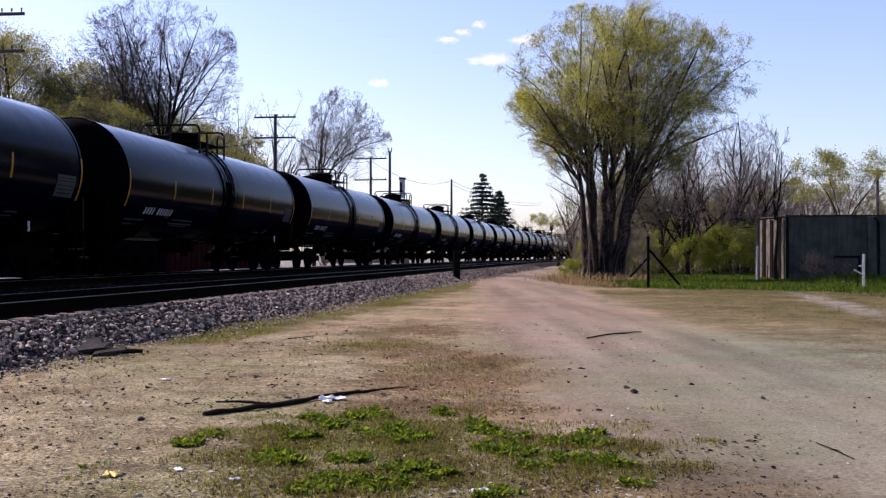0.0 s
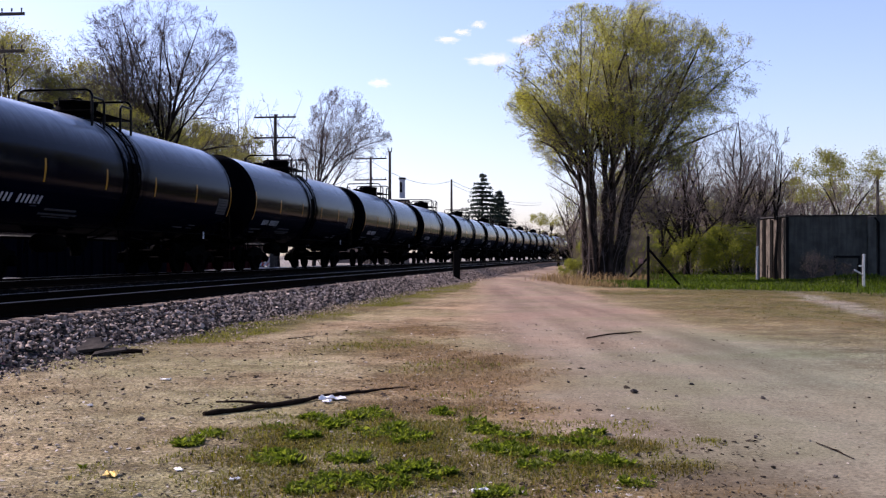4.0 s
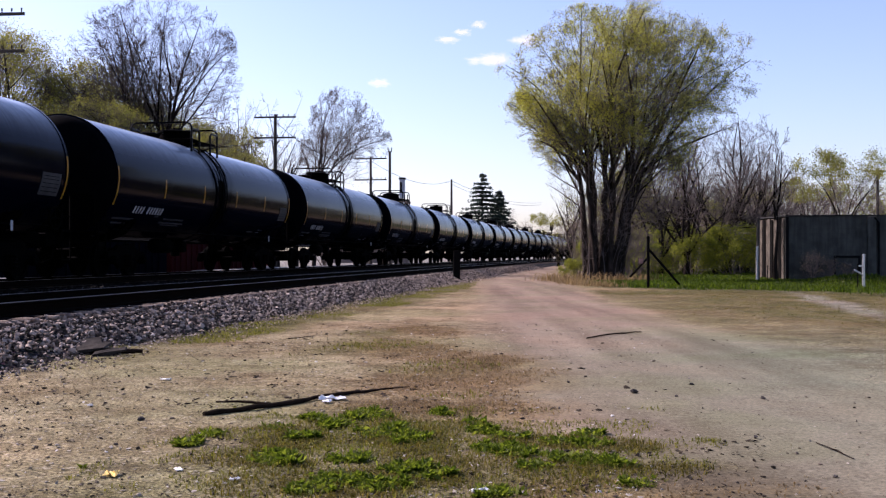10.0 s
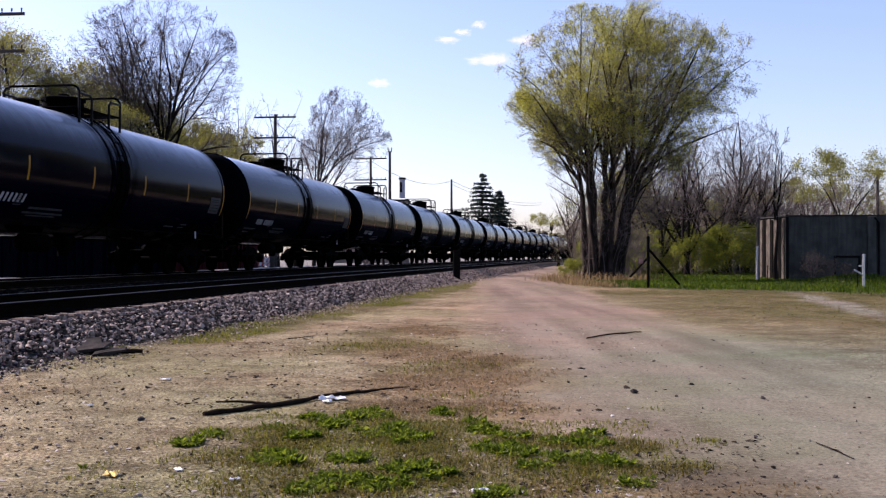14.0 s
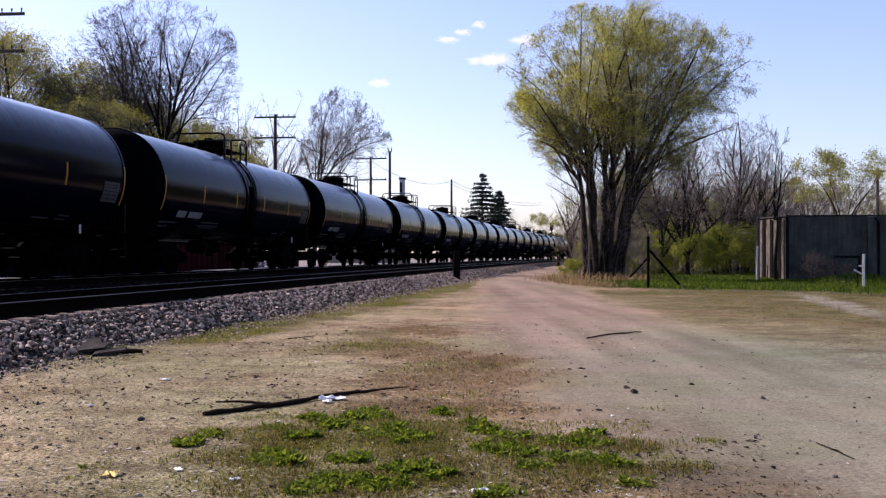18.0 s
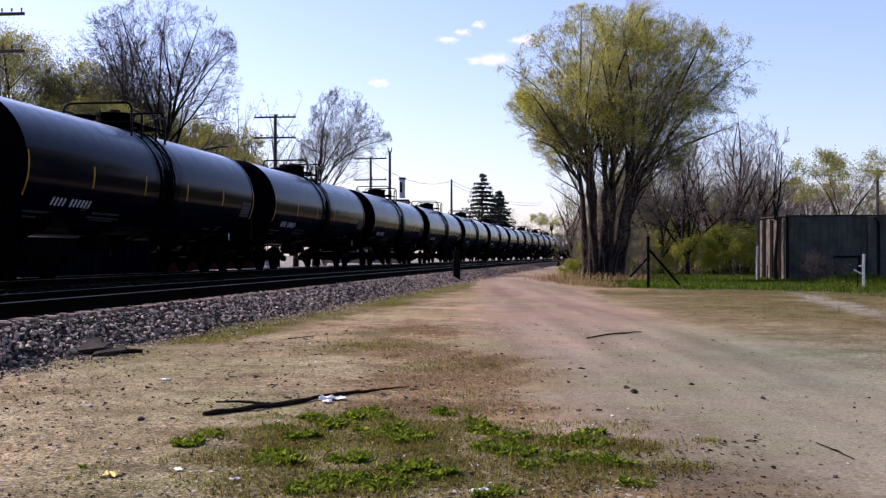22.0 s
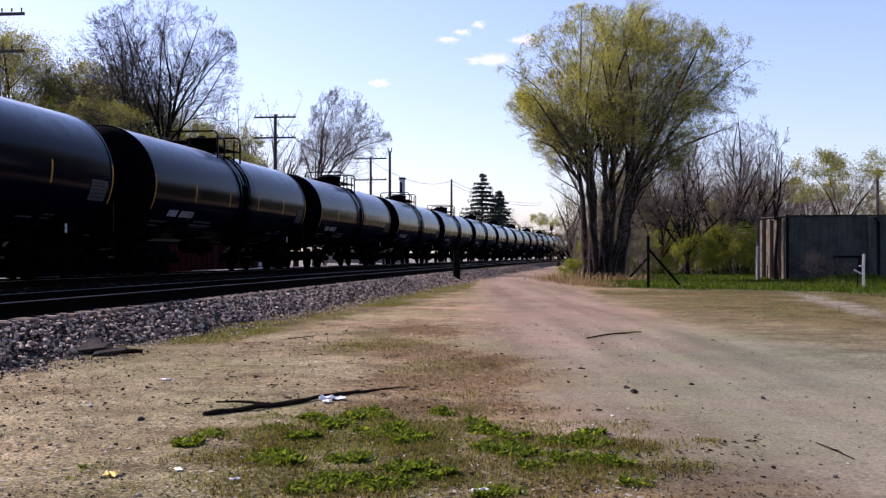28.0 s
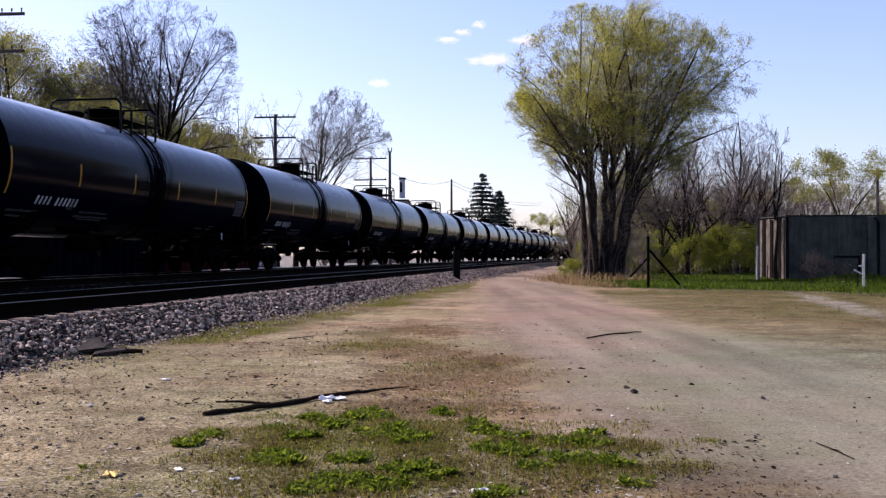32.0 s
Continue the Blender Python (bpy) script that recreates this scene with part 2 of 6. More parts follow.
STRIPS = [(-2.6, 17.5, 6.5, 0.75, 80), (-0.9, 29.0, 14.0, 0.9, 81), (8.6, 22.5, 4.7, 11.0, 0), (9.5, 30.0, 9.0, 3.6, -14),
          (1.2, 46.0, 14.0, 0.8, 78), (-1.05, 12.6, 1.0, 0.5, 60), (-0.7, 15.2, 0.8, 0.5, 40), (10.5, 39.5, 7.0, 6.0, 0), (7.0, 45.0, 2.6, 3.0, 0)]
LAWN_SPOTS = [(40.0, 80.0, 31.0, 22.0, 0), (19.3, 45.0, 11.0, 10.5, -8), (22.0, 34.5, 9.5, 4.5, -12), (16.0, 60.0, 8.0, 14.0, 0), (16.4, 34.0, 5.4, 9.5, 0),
              (10.8, 40.5, 5.0, 8.3, 0), (7.4, 41.5, 2.2, 5.0, 0)]
MUD = [(1.2, 5.15, 0.55, 0.32, -6), (1.55, 4.75, 0.4, 0.2, 0)]
DRIVE = [(9.0, 24.9, 6.3, 0.38, 79)]
# single clumps of weeds (x, y, size)
CLUMPS = [(-1.48, 6.19, 0.6), (-1.39, 6.48, 0.4), (-1.06, 6.75, 0.5), (-0.94, 5.73, 1), (-0.82, 5.63, 0.8), (-0.87, 7.12, 0.7), (-0.8, 6.44, 0.7), (-0.52, 7.2, 1.5), (-0.34, 6.61, 1.6),
          (-0.2, 6.29, 1), (-0.45, 5.73, 1), (-0.68, 6.9, 0.8), (-0.49, 5.18, 1.2), (-0.62, 4.94, 0.8), (-0.01, 7.29, 0.5), (0.2, 7.05, 0.6), (0.24, 6.68, 0.7), (0.4, 6.42, 0.8), (0.42, 5.89, 1),
          (0.25, 6.0, 0.8), (0.65, 6.17, 0.8), (0.87, 6.48, 0.6), (0.83, 6.11, 0.7), (0.69, 5.63, 0.9), (0.9, 5.53, 0.8), (0.47, 5.44, 0.6), (-0.06, 5.31, 1), (-0.21, 5.39, 0.7), (-0.26, 5.02, 0.9),
          (0.92, 5.03, 0.4), (0.24, 4.9, 0.8)]
CLUMP_SPOTS = [(x, y, 0.05 + 0.085 * k, 0.06 + 0.11 * k, 0) for x, y, k in CLUMPS]
SPOTS = {"green": GREEN_SPOTS, "brown": BROWN_SPOTS, "strip": STRIPS, "lawn": LAWN_SPOTS, "drive": DRIVE, "mud": MUD}


def cover(x, y, spots):
    """How far inside the nearest spot a place lies: 1 in the middle, 0 on its rim."""
    best = -9.0
    for cx, cy, a, b, turn in spots:
        c, s = math.cos(radians(turn)), math.sin(radians(turn))
        u, v = (x - cx) * c + (y - cy) * s, -(x - cx) * s + (y - cy) * c
        best = max(best, 1.0 - math.sqrt((u / a) ** 2 + (v / b) ** 2))
    return best


def on_lane(x, y):
    """The bare wheel-worn lane that bends away behind the tree."""
    return abs(x - 2.1 - 0.00072 * y * y) < 1.75 + 0.02 * abs(26.0 - y)


def ground_material():
    m = Mat("dirt_lot", 0.95, 0.0, 0.05)
    wob = m.n.new("ShaderNodeTexNoise")
    wob.inputs["Scale"].default_value, wob.inputs["Detail"].default_value = 0.7, 5.0
    m.l.new(m.co, wob.inputs["Vector"])

    def spots(name, soft, wobble):
        shift = m.n.new("ShaderNodeVectorMath")
        shift.operation = "MULTIPLY_ADD"
        m.l.new(wob.outputs["Color"], shift.inputs[0])
        shift.inputs[1].default_value = (wobble, wobble, 0)
        m.l.new(m.co, shift.inputs[2])
        best = None
        for cx, cy, a, b, turn in SPOTS[name]:
            mp = m.n.new("ShaderNodeMapping")
            mp.vector_type = "TEXTURE"
            mp.inputs["Location"].default_value = (cx + wobble / 2, cy + wobble / 2, 0)
            mp.inputs["Rotation"].default_value = (0, 0, radians(turn))
            mp.inputs["Scale"].default_value = (a, b, 1e6)
            m.l.new(shift.outputs[0], mp.inputs["Vector"])
            ln = m.n.new("ShaderNodeVectorMath")
            ln.operation = "LENGTH"
            m.l.new(mp.outputs[0], ln.inputs[0])
            best = ln.outputs["Value"] if best is None else m.math("MINIMUM", best, ln.outputs["Value"])
        return m.math("MULTIPLY", m.math("SUBTRACT", 1.0 + soft / 2, best), 1.0 / soft, True)

    big, mid, fine = m.noise(0.35, 5.0, 0.6), m.noise(3.0, 5.0, 0.65), m.noise(42.0, 4.0, 0.7)
    bw = m.n.new("ShaderNodeRGBToBW")
    m.l.new(m.cells(75.0, "Color"), bw.inputs[0])
    grit = m.ramp(bw.outputs[0], (0.25, 0.2), (0.75, 0.82))
    base = m.ramp(m.mix(0.5, big, mid), (0.38, (0.122, 0.1, 0.052)), (0.5, (0.2, 0.17, 0.094)), (0.62, (0.288, 0.25, 0.148)))
    # the drive itself: smooth, pinkish, with wheel tracks
    tread = m.noise(0.9, 4.0, 0.5, (1.6, 0.12, 1.0))
    lane = m.ramp(tread, (0.34, (0.122, 0.099, 0.073)), (0.66, (0.205, 0.173, 0.129)))
    x, y = m.axis(0), m.axis(1)
    lane_mid = m.math("ADD", 2.1, m.math("MULTIPLY", m.math("MULTIPLY", y, y), 0.0006))
    lane_w = m.math("ADD", 1.6, m.math("MULTIPLY", m.math("ABSOLUTE", m.math("SUBTRACT", 26.0, y)), 0.02))
    inside = m.math("DIVIDE", m.math("ABSOLUTE", m.math("SUBTRACT", x, lane_mid)), lane_w)
    lane_f = m.math("MULTIPLY", m.math("SUBTRACT", 1.45, m.math("ADD", inside, m.math("MULTIPLY", mid, 0.4))), 1.6, True)
    col = m.mix(m.math("MULTIPLY", lane_f, 0.85), base, lane)
    # redder soil farther along the lane
    red = m.math("MULTIPLY", m.math("SUBTRACT", y, 9.0), 0.1, True)
    col = m.mix(m.math("MULTIPLY", red, 0.9), col, (1.09, 0.94, 0.98), "MULTIPLY")
    # greyer crushed gravel on the open side of the lot
    grey = m.math("MULTIPLY", m.math("MULTIPLY", m.math("SUBTRACT", x, 1.0), 0.4, True), m.math("MULTIPLY", m.math("SUBTRACT", 17.0, y), 0.2, True))
    col = m.mix(m.math("MULTIPLY", grey, 0.85), col, m.ramp(tread, (0.36, (0.094, 0.1, 0.067)), (0.64, (0.154, 0.163, 0.114))))
    off_lane = m.math("MULTIPLY", m.math("SUBTRACT", m.math("ADD", inside, m.math("MULTIPLY", mid, 0.3)), 1.02), 4.0, True)
    col = m.mix(m.math("MULTIPLY", off_lane, m.math("MULTIPLY", m.math("MULTIPLY", spots("strip", 0.9, 1.6), m.ramp(m.noise(0.8, 4.0, 0.6, (1.0, 0.5, 1.0)), (0.38, 0.72), (0.56, 1.0))), m.ramp(fine, (0.25, 0.7), (0.6, 1.0)))), col,
                m.ramp(mid, (0.35, (0.044, 0.04, 0.007)), (0.65, (0.092, 0.078, 0.02))))
    col = m.mix(m.math("MULTIPLY", spots("brown", 0.8, 0.9), m.ramp(fine, (0.25, 0.45), (0.6, 0.95))), col,
                m.ramp(mid, (0.35, (0.105, 0.066, 0.03)), (0.65, (0.195, 0.132, 0.064))))
    col = m.mix(m.math("MULTIPLY", spots("green", 0.9, 0.7), m.ramp(mid, (0.35, 0.25), (0.6, 0.9))), col,
                m.ramp(fine, (0.35, (0.07, 0.058, 0.022)), (0.65, (0.15, 0.122, 0.052))))
    col = m.mix(m.math("MULTIPLY", off_lane, spots("lawn", 0.35, 1.5)), col, m.ramp(mid, (0.35, (0.017, 0.024, 0.004)), (0.65, (0.038, 0.047, 0.008))))
    col = m.mix(m.math("MULTIPLY", spots("drive", 0.9, 1.0), 0.95), col, m.mix(mid, (0.14, 0.124, 0.098), (0.25, 0.224, 0.184)))
    # damp dark soil
    col = m.mix(m.math("MULTIPLY", spots("mud", 1.2, 0.8), 0.75), col, m.mix(mid, (0.05, 0.041, 0.029), (0.105, 0.088, 0.064)))
    # far fields: dull green
    far = m.math("MULTIPLY", m.math("SUBTRACT", y, 95.0), 0.03, True)
    col = m.mix(m.math("MULTIPLY", far, off_lane), col, (0.10, 0.11, 0.05))
    # pale gravel beyond the tracks
    beyond = m.math("MULTIPLY", m.math("SUBTRACT", m.math("SUBTRACT", m.math("MULTIPLY", y, 0.19), 17.0), x), 0.6, True)
    col = m.mix(beyond, col, m.ramp(mid, (0.35, (0.14, 0.13, 0.117)), (0.65, (0.24, 0.23, 0.215))))
    col = m.mix(m.math("SUBTRACT", 0.85, m.math("MULTIPLY", lane_f, 0.5)), col, m.ramp(fine, (0.37, 0.18), (0.5, 0.95), (0.63, 1.6)), "MULTIPLY")
    col = m.mix(m.ramp(m.noise(9.0, 6.0, 0.75), (0.55, 0.0), (0.68, 0.75)), col, (0.075, 0.06, 0.045))
    flecks = m.math("MULTIPLY", m.ramp(m.noise(15.0, 6.0, 0.75), (0.56, 0.0), (0.66, 0.8)), m.math("SUBTRACT", 1.0, m.math("MULTIPLY", lane_f, 0.8)))
    col = m.mix(flecks, col, (0.4, 0.36, 0.28))
    col = m.mix(m.math("MULTIPLY", m.ramp(m.noise(4.5, 7.0, 0.75), (0.34, 0.65), (0.45, 0.0)), m.math("SUBTRACT", 1.0, m.math("MULTIPLY", lane_f, 0.75))), col, (0.085, 0.064, 0.042))
    tint = m.ramp(m.noise(1.1, 6.0, 0.7), (0.38, (0.62, 0.56, 0.5)), (0.5, (1.0, 1.0, 1.0)), (0.64, (1.16, 1.14, 1.1)))
    col = m.mix(m.math("SUBTRACT", 0.8, m.math("MULTIPLY", lane_f, 0.55)), col, tint, "MULTIPLY")
    col = m.mix(m.math("SUBTRACT", 0.45, m.math("MULTIPLY", lane_f, 0.25)), col, grit, "SOFT_LIGHT")
    specks = m.ramp(m.noise(26.0, 5.0, 0.8), (0.3, 0.75), (0.4, 0.0))
    col = m.mix(m.math("MULTIPLY", specks, m.math("SUBTRACT", 1.0, m.math("MULTIPLY", lane_f, 0.7))), col, (0.05, 0.04, 0.03))
    grains = m.ramp(m.noise(33.0, 5.0, 0.8), (0.62, 0.0), (0.72, 0.7))
    col = m.mix(m.math("MULTIPLY", grains, m.math("SUBTRACT", 1.0, m.math("MULTIPLY", lane_f, 0.7))), col, (0.46, 0.42, 0.34))
    # slow drift of the soil from greenish grey to reddish
    col = m.mix(0.6, col, m.ramp(m.noise(0.42, 3.0, 0.5), (0.4, (0.84, 0.93, 0.76)), (0.5, (0.98, 0.98, 0.95)), (0.62, (1.14, 1.03, 0.98))), "MULTIPLY")
    m.color(col)
    relief = m.math("ADD", m.math("MULTIPLY", fine, 0.6), m.math("ADD", m.noise(12.0, 4.0, 0.6), m.math("MULTIPLY", m.noise(28.0, 4.0, 0.7), 0.6)))
    m.bump(m.math("MULTIPLY", relief, m.math("SUBTRACT", 1.0, m.math("MULTIPLY", lane_f, 0.8))), 0.7, 0.035)
    return m.m


GROUND = ground_material()


# ---- mesh helpers ----
class Geo:
    """Gathers corners and faces of one mesh."""

    def __init__(self):
        self.v, self.f = [], []

    def add(self, verts, faces, m=None):
        k = len(self.v)
        self.v += [tuple(m @ Vector(p)) for p in verts] if m else [tuple(p) for p in verts]
        self.f += [tuple(i + k for i in f) for f in faces]
        return self

    def box(self, c, s, m=None, b=0.0):
        """A block round c, of the sizes s, its edges cut back by b."""
        hx, hy, hz = (k / 2 for k in s)
        b = min(b, hx * 0.8, hy * 0.8, hz * 0.8)
        if b <= 0:
            vs = [(c[0] + i * hx, c[1] + j * hy, c[2] + k * hz) for i in (-1, 1) for j in (-1, 1) for k in (-1, 1)]
            return self.add(vs, [(0, 1, 3, 2), (4, 6, 7, 5), (0, 4, 5, 1), (2, 3, 7, 6), (0, 2, 6, 4), (1, 5, 7, 3)], m)
        bm = bmesh.new()
        bmesh.ops.create_cube(bm, size=1.0)
        for p in bm.verts:
            p.co = Vector((c[0] + p.co.x * 2 * hx, c[1] + p.co.y * 2 * hy, c[2] + p.co.z * 2 * hz))
        bmesh.ops.bevel(bm, geom=bm.edges[:], offset=b, segments=1, affect="EDGES")
        bm.verts.index_update()
        self.add([p.co[:] for p in bm.verts], [[q.index for q in f.verts] for f in bm.faces], m)
        bm.free()
        return self

    def tube(self, points, r, n=6, m=None, cap=True):
        """A pipe through the points; r: one radius, or one for each point."""
        pts = [Vector(p) for p in points]
        rs = r if isinstance(r, (list, tuple)) else [r] * len(pts)
        vs, fs = [], []
        side = None
        for i, p in enumerate(pts):
            d = (pts[min(i + 1, len(pts) - 1)] - pts[max(i - 1, 0)]).normalized()
            ref = side if side else (Vector((0, 0, 1)) if abs(d.z) < 0.9 else Vector((1, 0, 0)))
            side = (ref - d * ref.dot(d)).normalized()
            up = d.cross(side)
            vs += [p + (side * math.cos(2 * math.pi * k / n) + up * math.sin(2 * math.pi * k / n)) * rs[i] for k in range(n)]
        for i in range(len(pts) - 1):
            for k in range(n):
                a, b = i * n + k, i * n + (k + 1) % n
                fs.append((a, b, b + n, a + n))
        if cap:
            fs += [tuple(range(n))[::-1], tuple(range((len(pts) - 1) * n, len(pts) * n))]
        return self.add([tuple(p) for p in vs], fs, m)

    def lathe(self, profile, n=24, m=None, closed=False):
        """Turns (along, radius) rows about the x axis."""
        vs = [(a, r * math.cos(2 * math.pi * k / n), r * math.sin(2 * math.pi * k / n)) for a, r in profile for k in range(n)]
        rows = len(profile)
        fs = [(i * n + k, (i + 1) % rows * n + k, (i + 1) % rows * n + (k + 1) % n, i * n + (k + 1) % n)
              for i in range(rows if closed else rows - 1) for k in range(n)]
        return self.add(vs, fs, m)

    def plate(self, outline, t0, t1, m=None):
        """An outline in x, z pulled along y from t0 to t1."""
        n = len(outline)
        vs = [(x, t, z) for t in (t0, t1) for x, z in outline]
        fs = [tuple(range(n)), tuple(range(2 * n - 1, n - 1, -1))] + [(i, n + i, n + (i + 1) % n, (i + 1) % n) for i in range(n)]
        return self.add(vs, fs, m)

    def mesh(self, name, material, smooth=False):
        me = bpy.data.meshes.new(name)
        me.from_pydata(self.v, [], self.f)
        me.materials.append(material)
        me.validate()
        bm = bmesh.new()
        bm.from_mesh(me)
        bmesh.ops.recalc_face_normals(bm, faces=bm.faces[:])
        bm.to_mesh(me)
        bm.free()
        if smooth:
            me.shade_smooth()
            me.set_sharp_from_angle(angle=radians(smooth if smooth is not True else 40))
        return me


def part(name, geo, material, parent, label="", smooth=False, m=None):
    """One mesh object under a thing or under a part."""
    ob = new(name, geo.mesh(name, material, smooth) if isinstance(geo, Geo) else geo)
    ob.parent = parent
    if m is not None:
        ob.matrix_basis = m
    return tagged(ob, label)


def thing(name, m, label, category, group="", kind=""):
    """An empty at a thing's base, which carries its parts."""
    ob = new(name)
    ob.empty_display_size = 0.2
    ob.matrix_basis = m
    return tagged(ob, label, category, group, kind)


def arrays(name, verts, faces, material, smooth=False):
    """A mesh from number arrays; all faces have as many corners."""
    me = bpy.data.meshes.new(name)
    nv, (nf, k) = len(verts), faces.shape
    me.vertices.add(nv), me.loops.add(nf * k), me.polygons.add(nf)
    me.vertices.foreach_set("co", np.asarray(verts, np.float32).ravel())
    me.loops.foreach_set("vertex_index", np.asarray(faces, np.int32).ravel())
    me.polygons.foreach_set("loop_start", np.arange(0, nf * k, k, dtype=np.int32))
    me.polygons.foreach_set("use_smooth", np.full(nf, smooth))
    me.materials.append(material)
    me.update(calc_edges=True)
    return me


def track(s, off=0.0):
    """A place on the track: metres along it, metres to its right. Also its heading."""
    ph = PHI + BEND * max(s, 0.0)
    x, y = -OFFSET * math.cos(PHI), OFFSET * math.sin(PHI)
    if s > 0:
        x, y = x + (math.cos(PHI) - math.cos(ph)) / BEND, y + (math.sin(ph) - math.sin(PHI)) / BEND
    else:
        x, y = x + s * math.sin(PHI), y + s * math.cos(PHI)
    return x + off * math.cos(ph), y - off * math.sin(ph), ph


def on_track(s, off=0.0, z=0.0):
    x, y, ph = track(s, off)
    return pose(x, y, z, 0, 0, 90 - math.degrees(ph))


def swept(section, s0, s1, step, off):
    """A section (to the right, up) drawn along the track."""
    count = max(2, int((s1 - s0) / step) + 1)
    vs, fs, n = [], [], len(section)
    for i in range(count):
        s = s0 + (s1 - s0) * i / (count - 1)
        for r, z in section:
            x, y, _ = track(s, off + r)
            vs.append((x, y, z))
    for i in range(count - 1):
        for k in range(n):
            fs.append((i * n + k, i * n + (k + 1) % n, (i + 1) * n + (k + 1) % n, (i + 1) * n + k))
    g = Geo()
    return g.add(vs, fs + [tuple(range(n)), tuple(range((count - 1) * n, count * n))])


# ---- ground ----
def level(x, y):
    """Height of the ground: slight waves, and a grassy hump before the shed."""
    hump = 0.34 * math.exp(-((x - 15.7) / 1.7) ** 2 - ((y - 40.5) / 2.0) ** 2)
    return 0.03 * noise.noise((x * 0.5, y * 0.5, 0)) + 0.012 * noise.noise((x * 2.1, y * 2.1, 5)) + hump


def make_ground():
    def graded(lo, hi, fine_lo, fine_hi, step, grow):
        a = list(np.arange(fine_lo, fine_hi, step))
        d, p = step, fine_hi
        while p < hi:
            a.append(p)
            d *= grow
            p += d
        a.append(hi)
        d, p = step, fine_lo - step
        while p > lo:
            a.insert(0, p)
            d *= grow
            p -= d
        return np.array([lo] + a)

    xs, ys = graded(-3000, 3000, -8, 12, 0.22, 1.22), graded(-800, 4000, 3, 46, 0.22, 1.2)
    X, Y = np.meshgrid(xs, ys)
    Z = np.zeros_like(X)
    for i in range(X.shape[0]):
        for j in range(X.shape[1]):
            x, y = X[i, j], Y[i, j]
            if abs(x) < 40 and y < 90:
                Z[i, j] = level(x, y)
    n, k = X.shape
    idx = np.arange(n * k).reshape(n, k)
    faces = np.stack([idx[:-1, :-1], idx[:-1, 1:], idx[1:, 1:], idx[1:, :-1]], -1).reshape(-1, 4)
    ob = new("ground", arrays("ground", np.stack([X, Y, Z], -1).reshape(-1, 3), faces, GROUND, True))
    return tagged(ob, "dusty tan dirt lot with gravel, dry grass and weeds", "ground", kind="structure")


ground = make_ground()


def rocks(name, places, material, rng, flat=0.75, shapes=12):
    """Broken stones at (x, y, z, size) as one mesh."""
    phi = (1 + 5 ** 0.5) / 2
    ico = np.array([(-1, phi, 0), (1, phi, 0), (-1, -phi, 0), (1, -phi, 0), (0, -1, phi), (0, 1, phi), (0, -1, -phi), (0, 1, -phi),
                    (phi, 0, -1), (phi, 0, 1), (-phi, 0, -1), (-phi, 0, 1)]) / 1.9
    tri = np.array([(0, 11, 5), (0, 5, 1), (0, 1, 7), (0, 7, 10), (0, 10, 11), (1, 5, 9), (5, 11, 4), (11, 10, 2), (10, 7, 6), (7, 1, 8),
                    (3, 9, 4), (3, 4, 2), (3, 2, 6), (3, 6, 8), (3, 8, 9), (4, 9, 5), (2, 4, 11), (6, 2, 10), (8, 6, 7), (9, 8, 1)])
    n = len(places)
    p = np.asarray(places, float)
    body = ico[None] * (1 + rng.uniform(-0.6, 0.42, (n, 12, 1)))
    body = body * rng.uniform(0.48, 1.45, (n, 1, 3)) * np.array([1, 1, flat])
    a = rng.uniform(0, 2 * np.pi, n)
    b = rng.uniform(-0.5, 0.5, n)
    c, s = np.cos(a)[:, None], np.sin(a)[:, None]
    x, y, z = body[..., 0], body[..., 1], body[..., 2]
    x, z = x * np.cos(b)[:, None] - z * np.sin(b)[:, None], x * np.sin(b)[:, None] + z * np.cos(b)[:, None]
    out = np.stack([x * c - y * s, x * s + y * c, z], -1) * p[:, None, 3:4] * 0.5 + p[:, None, :3]
    faces = (tri[None] + 12 * np.arange(n)[:, None, None]).reshape(-1, 3)
    return arrays(name, out.reshape(-1, 3), faces, material)


# ---- tracks ----
def bed_height(r):
    """Height of the ballast over the lot at r metres to the right of the nearer track's middle."""
    top = RAIL - 0.23
    if r < 1.42:
        return top
    return max(top - (r - 1.42) * 0.37, -0.02)


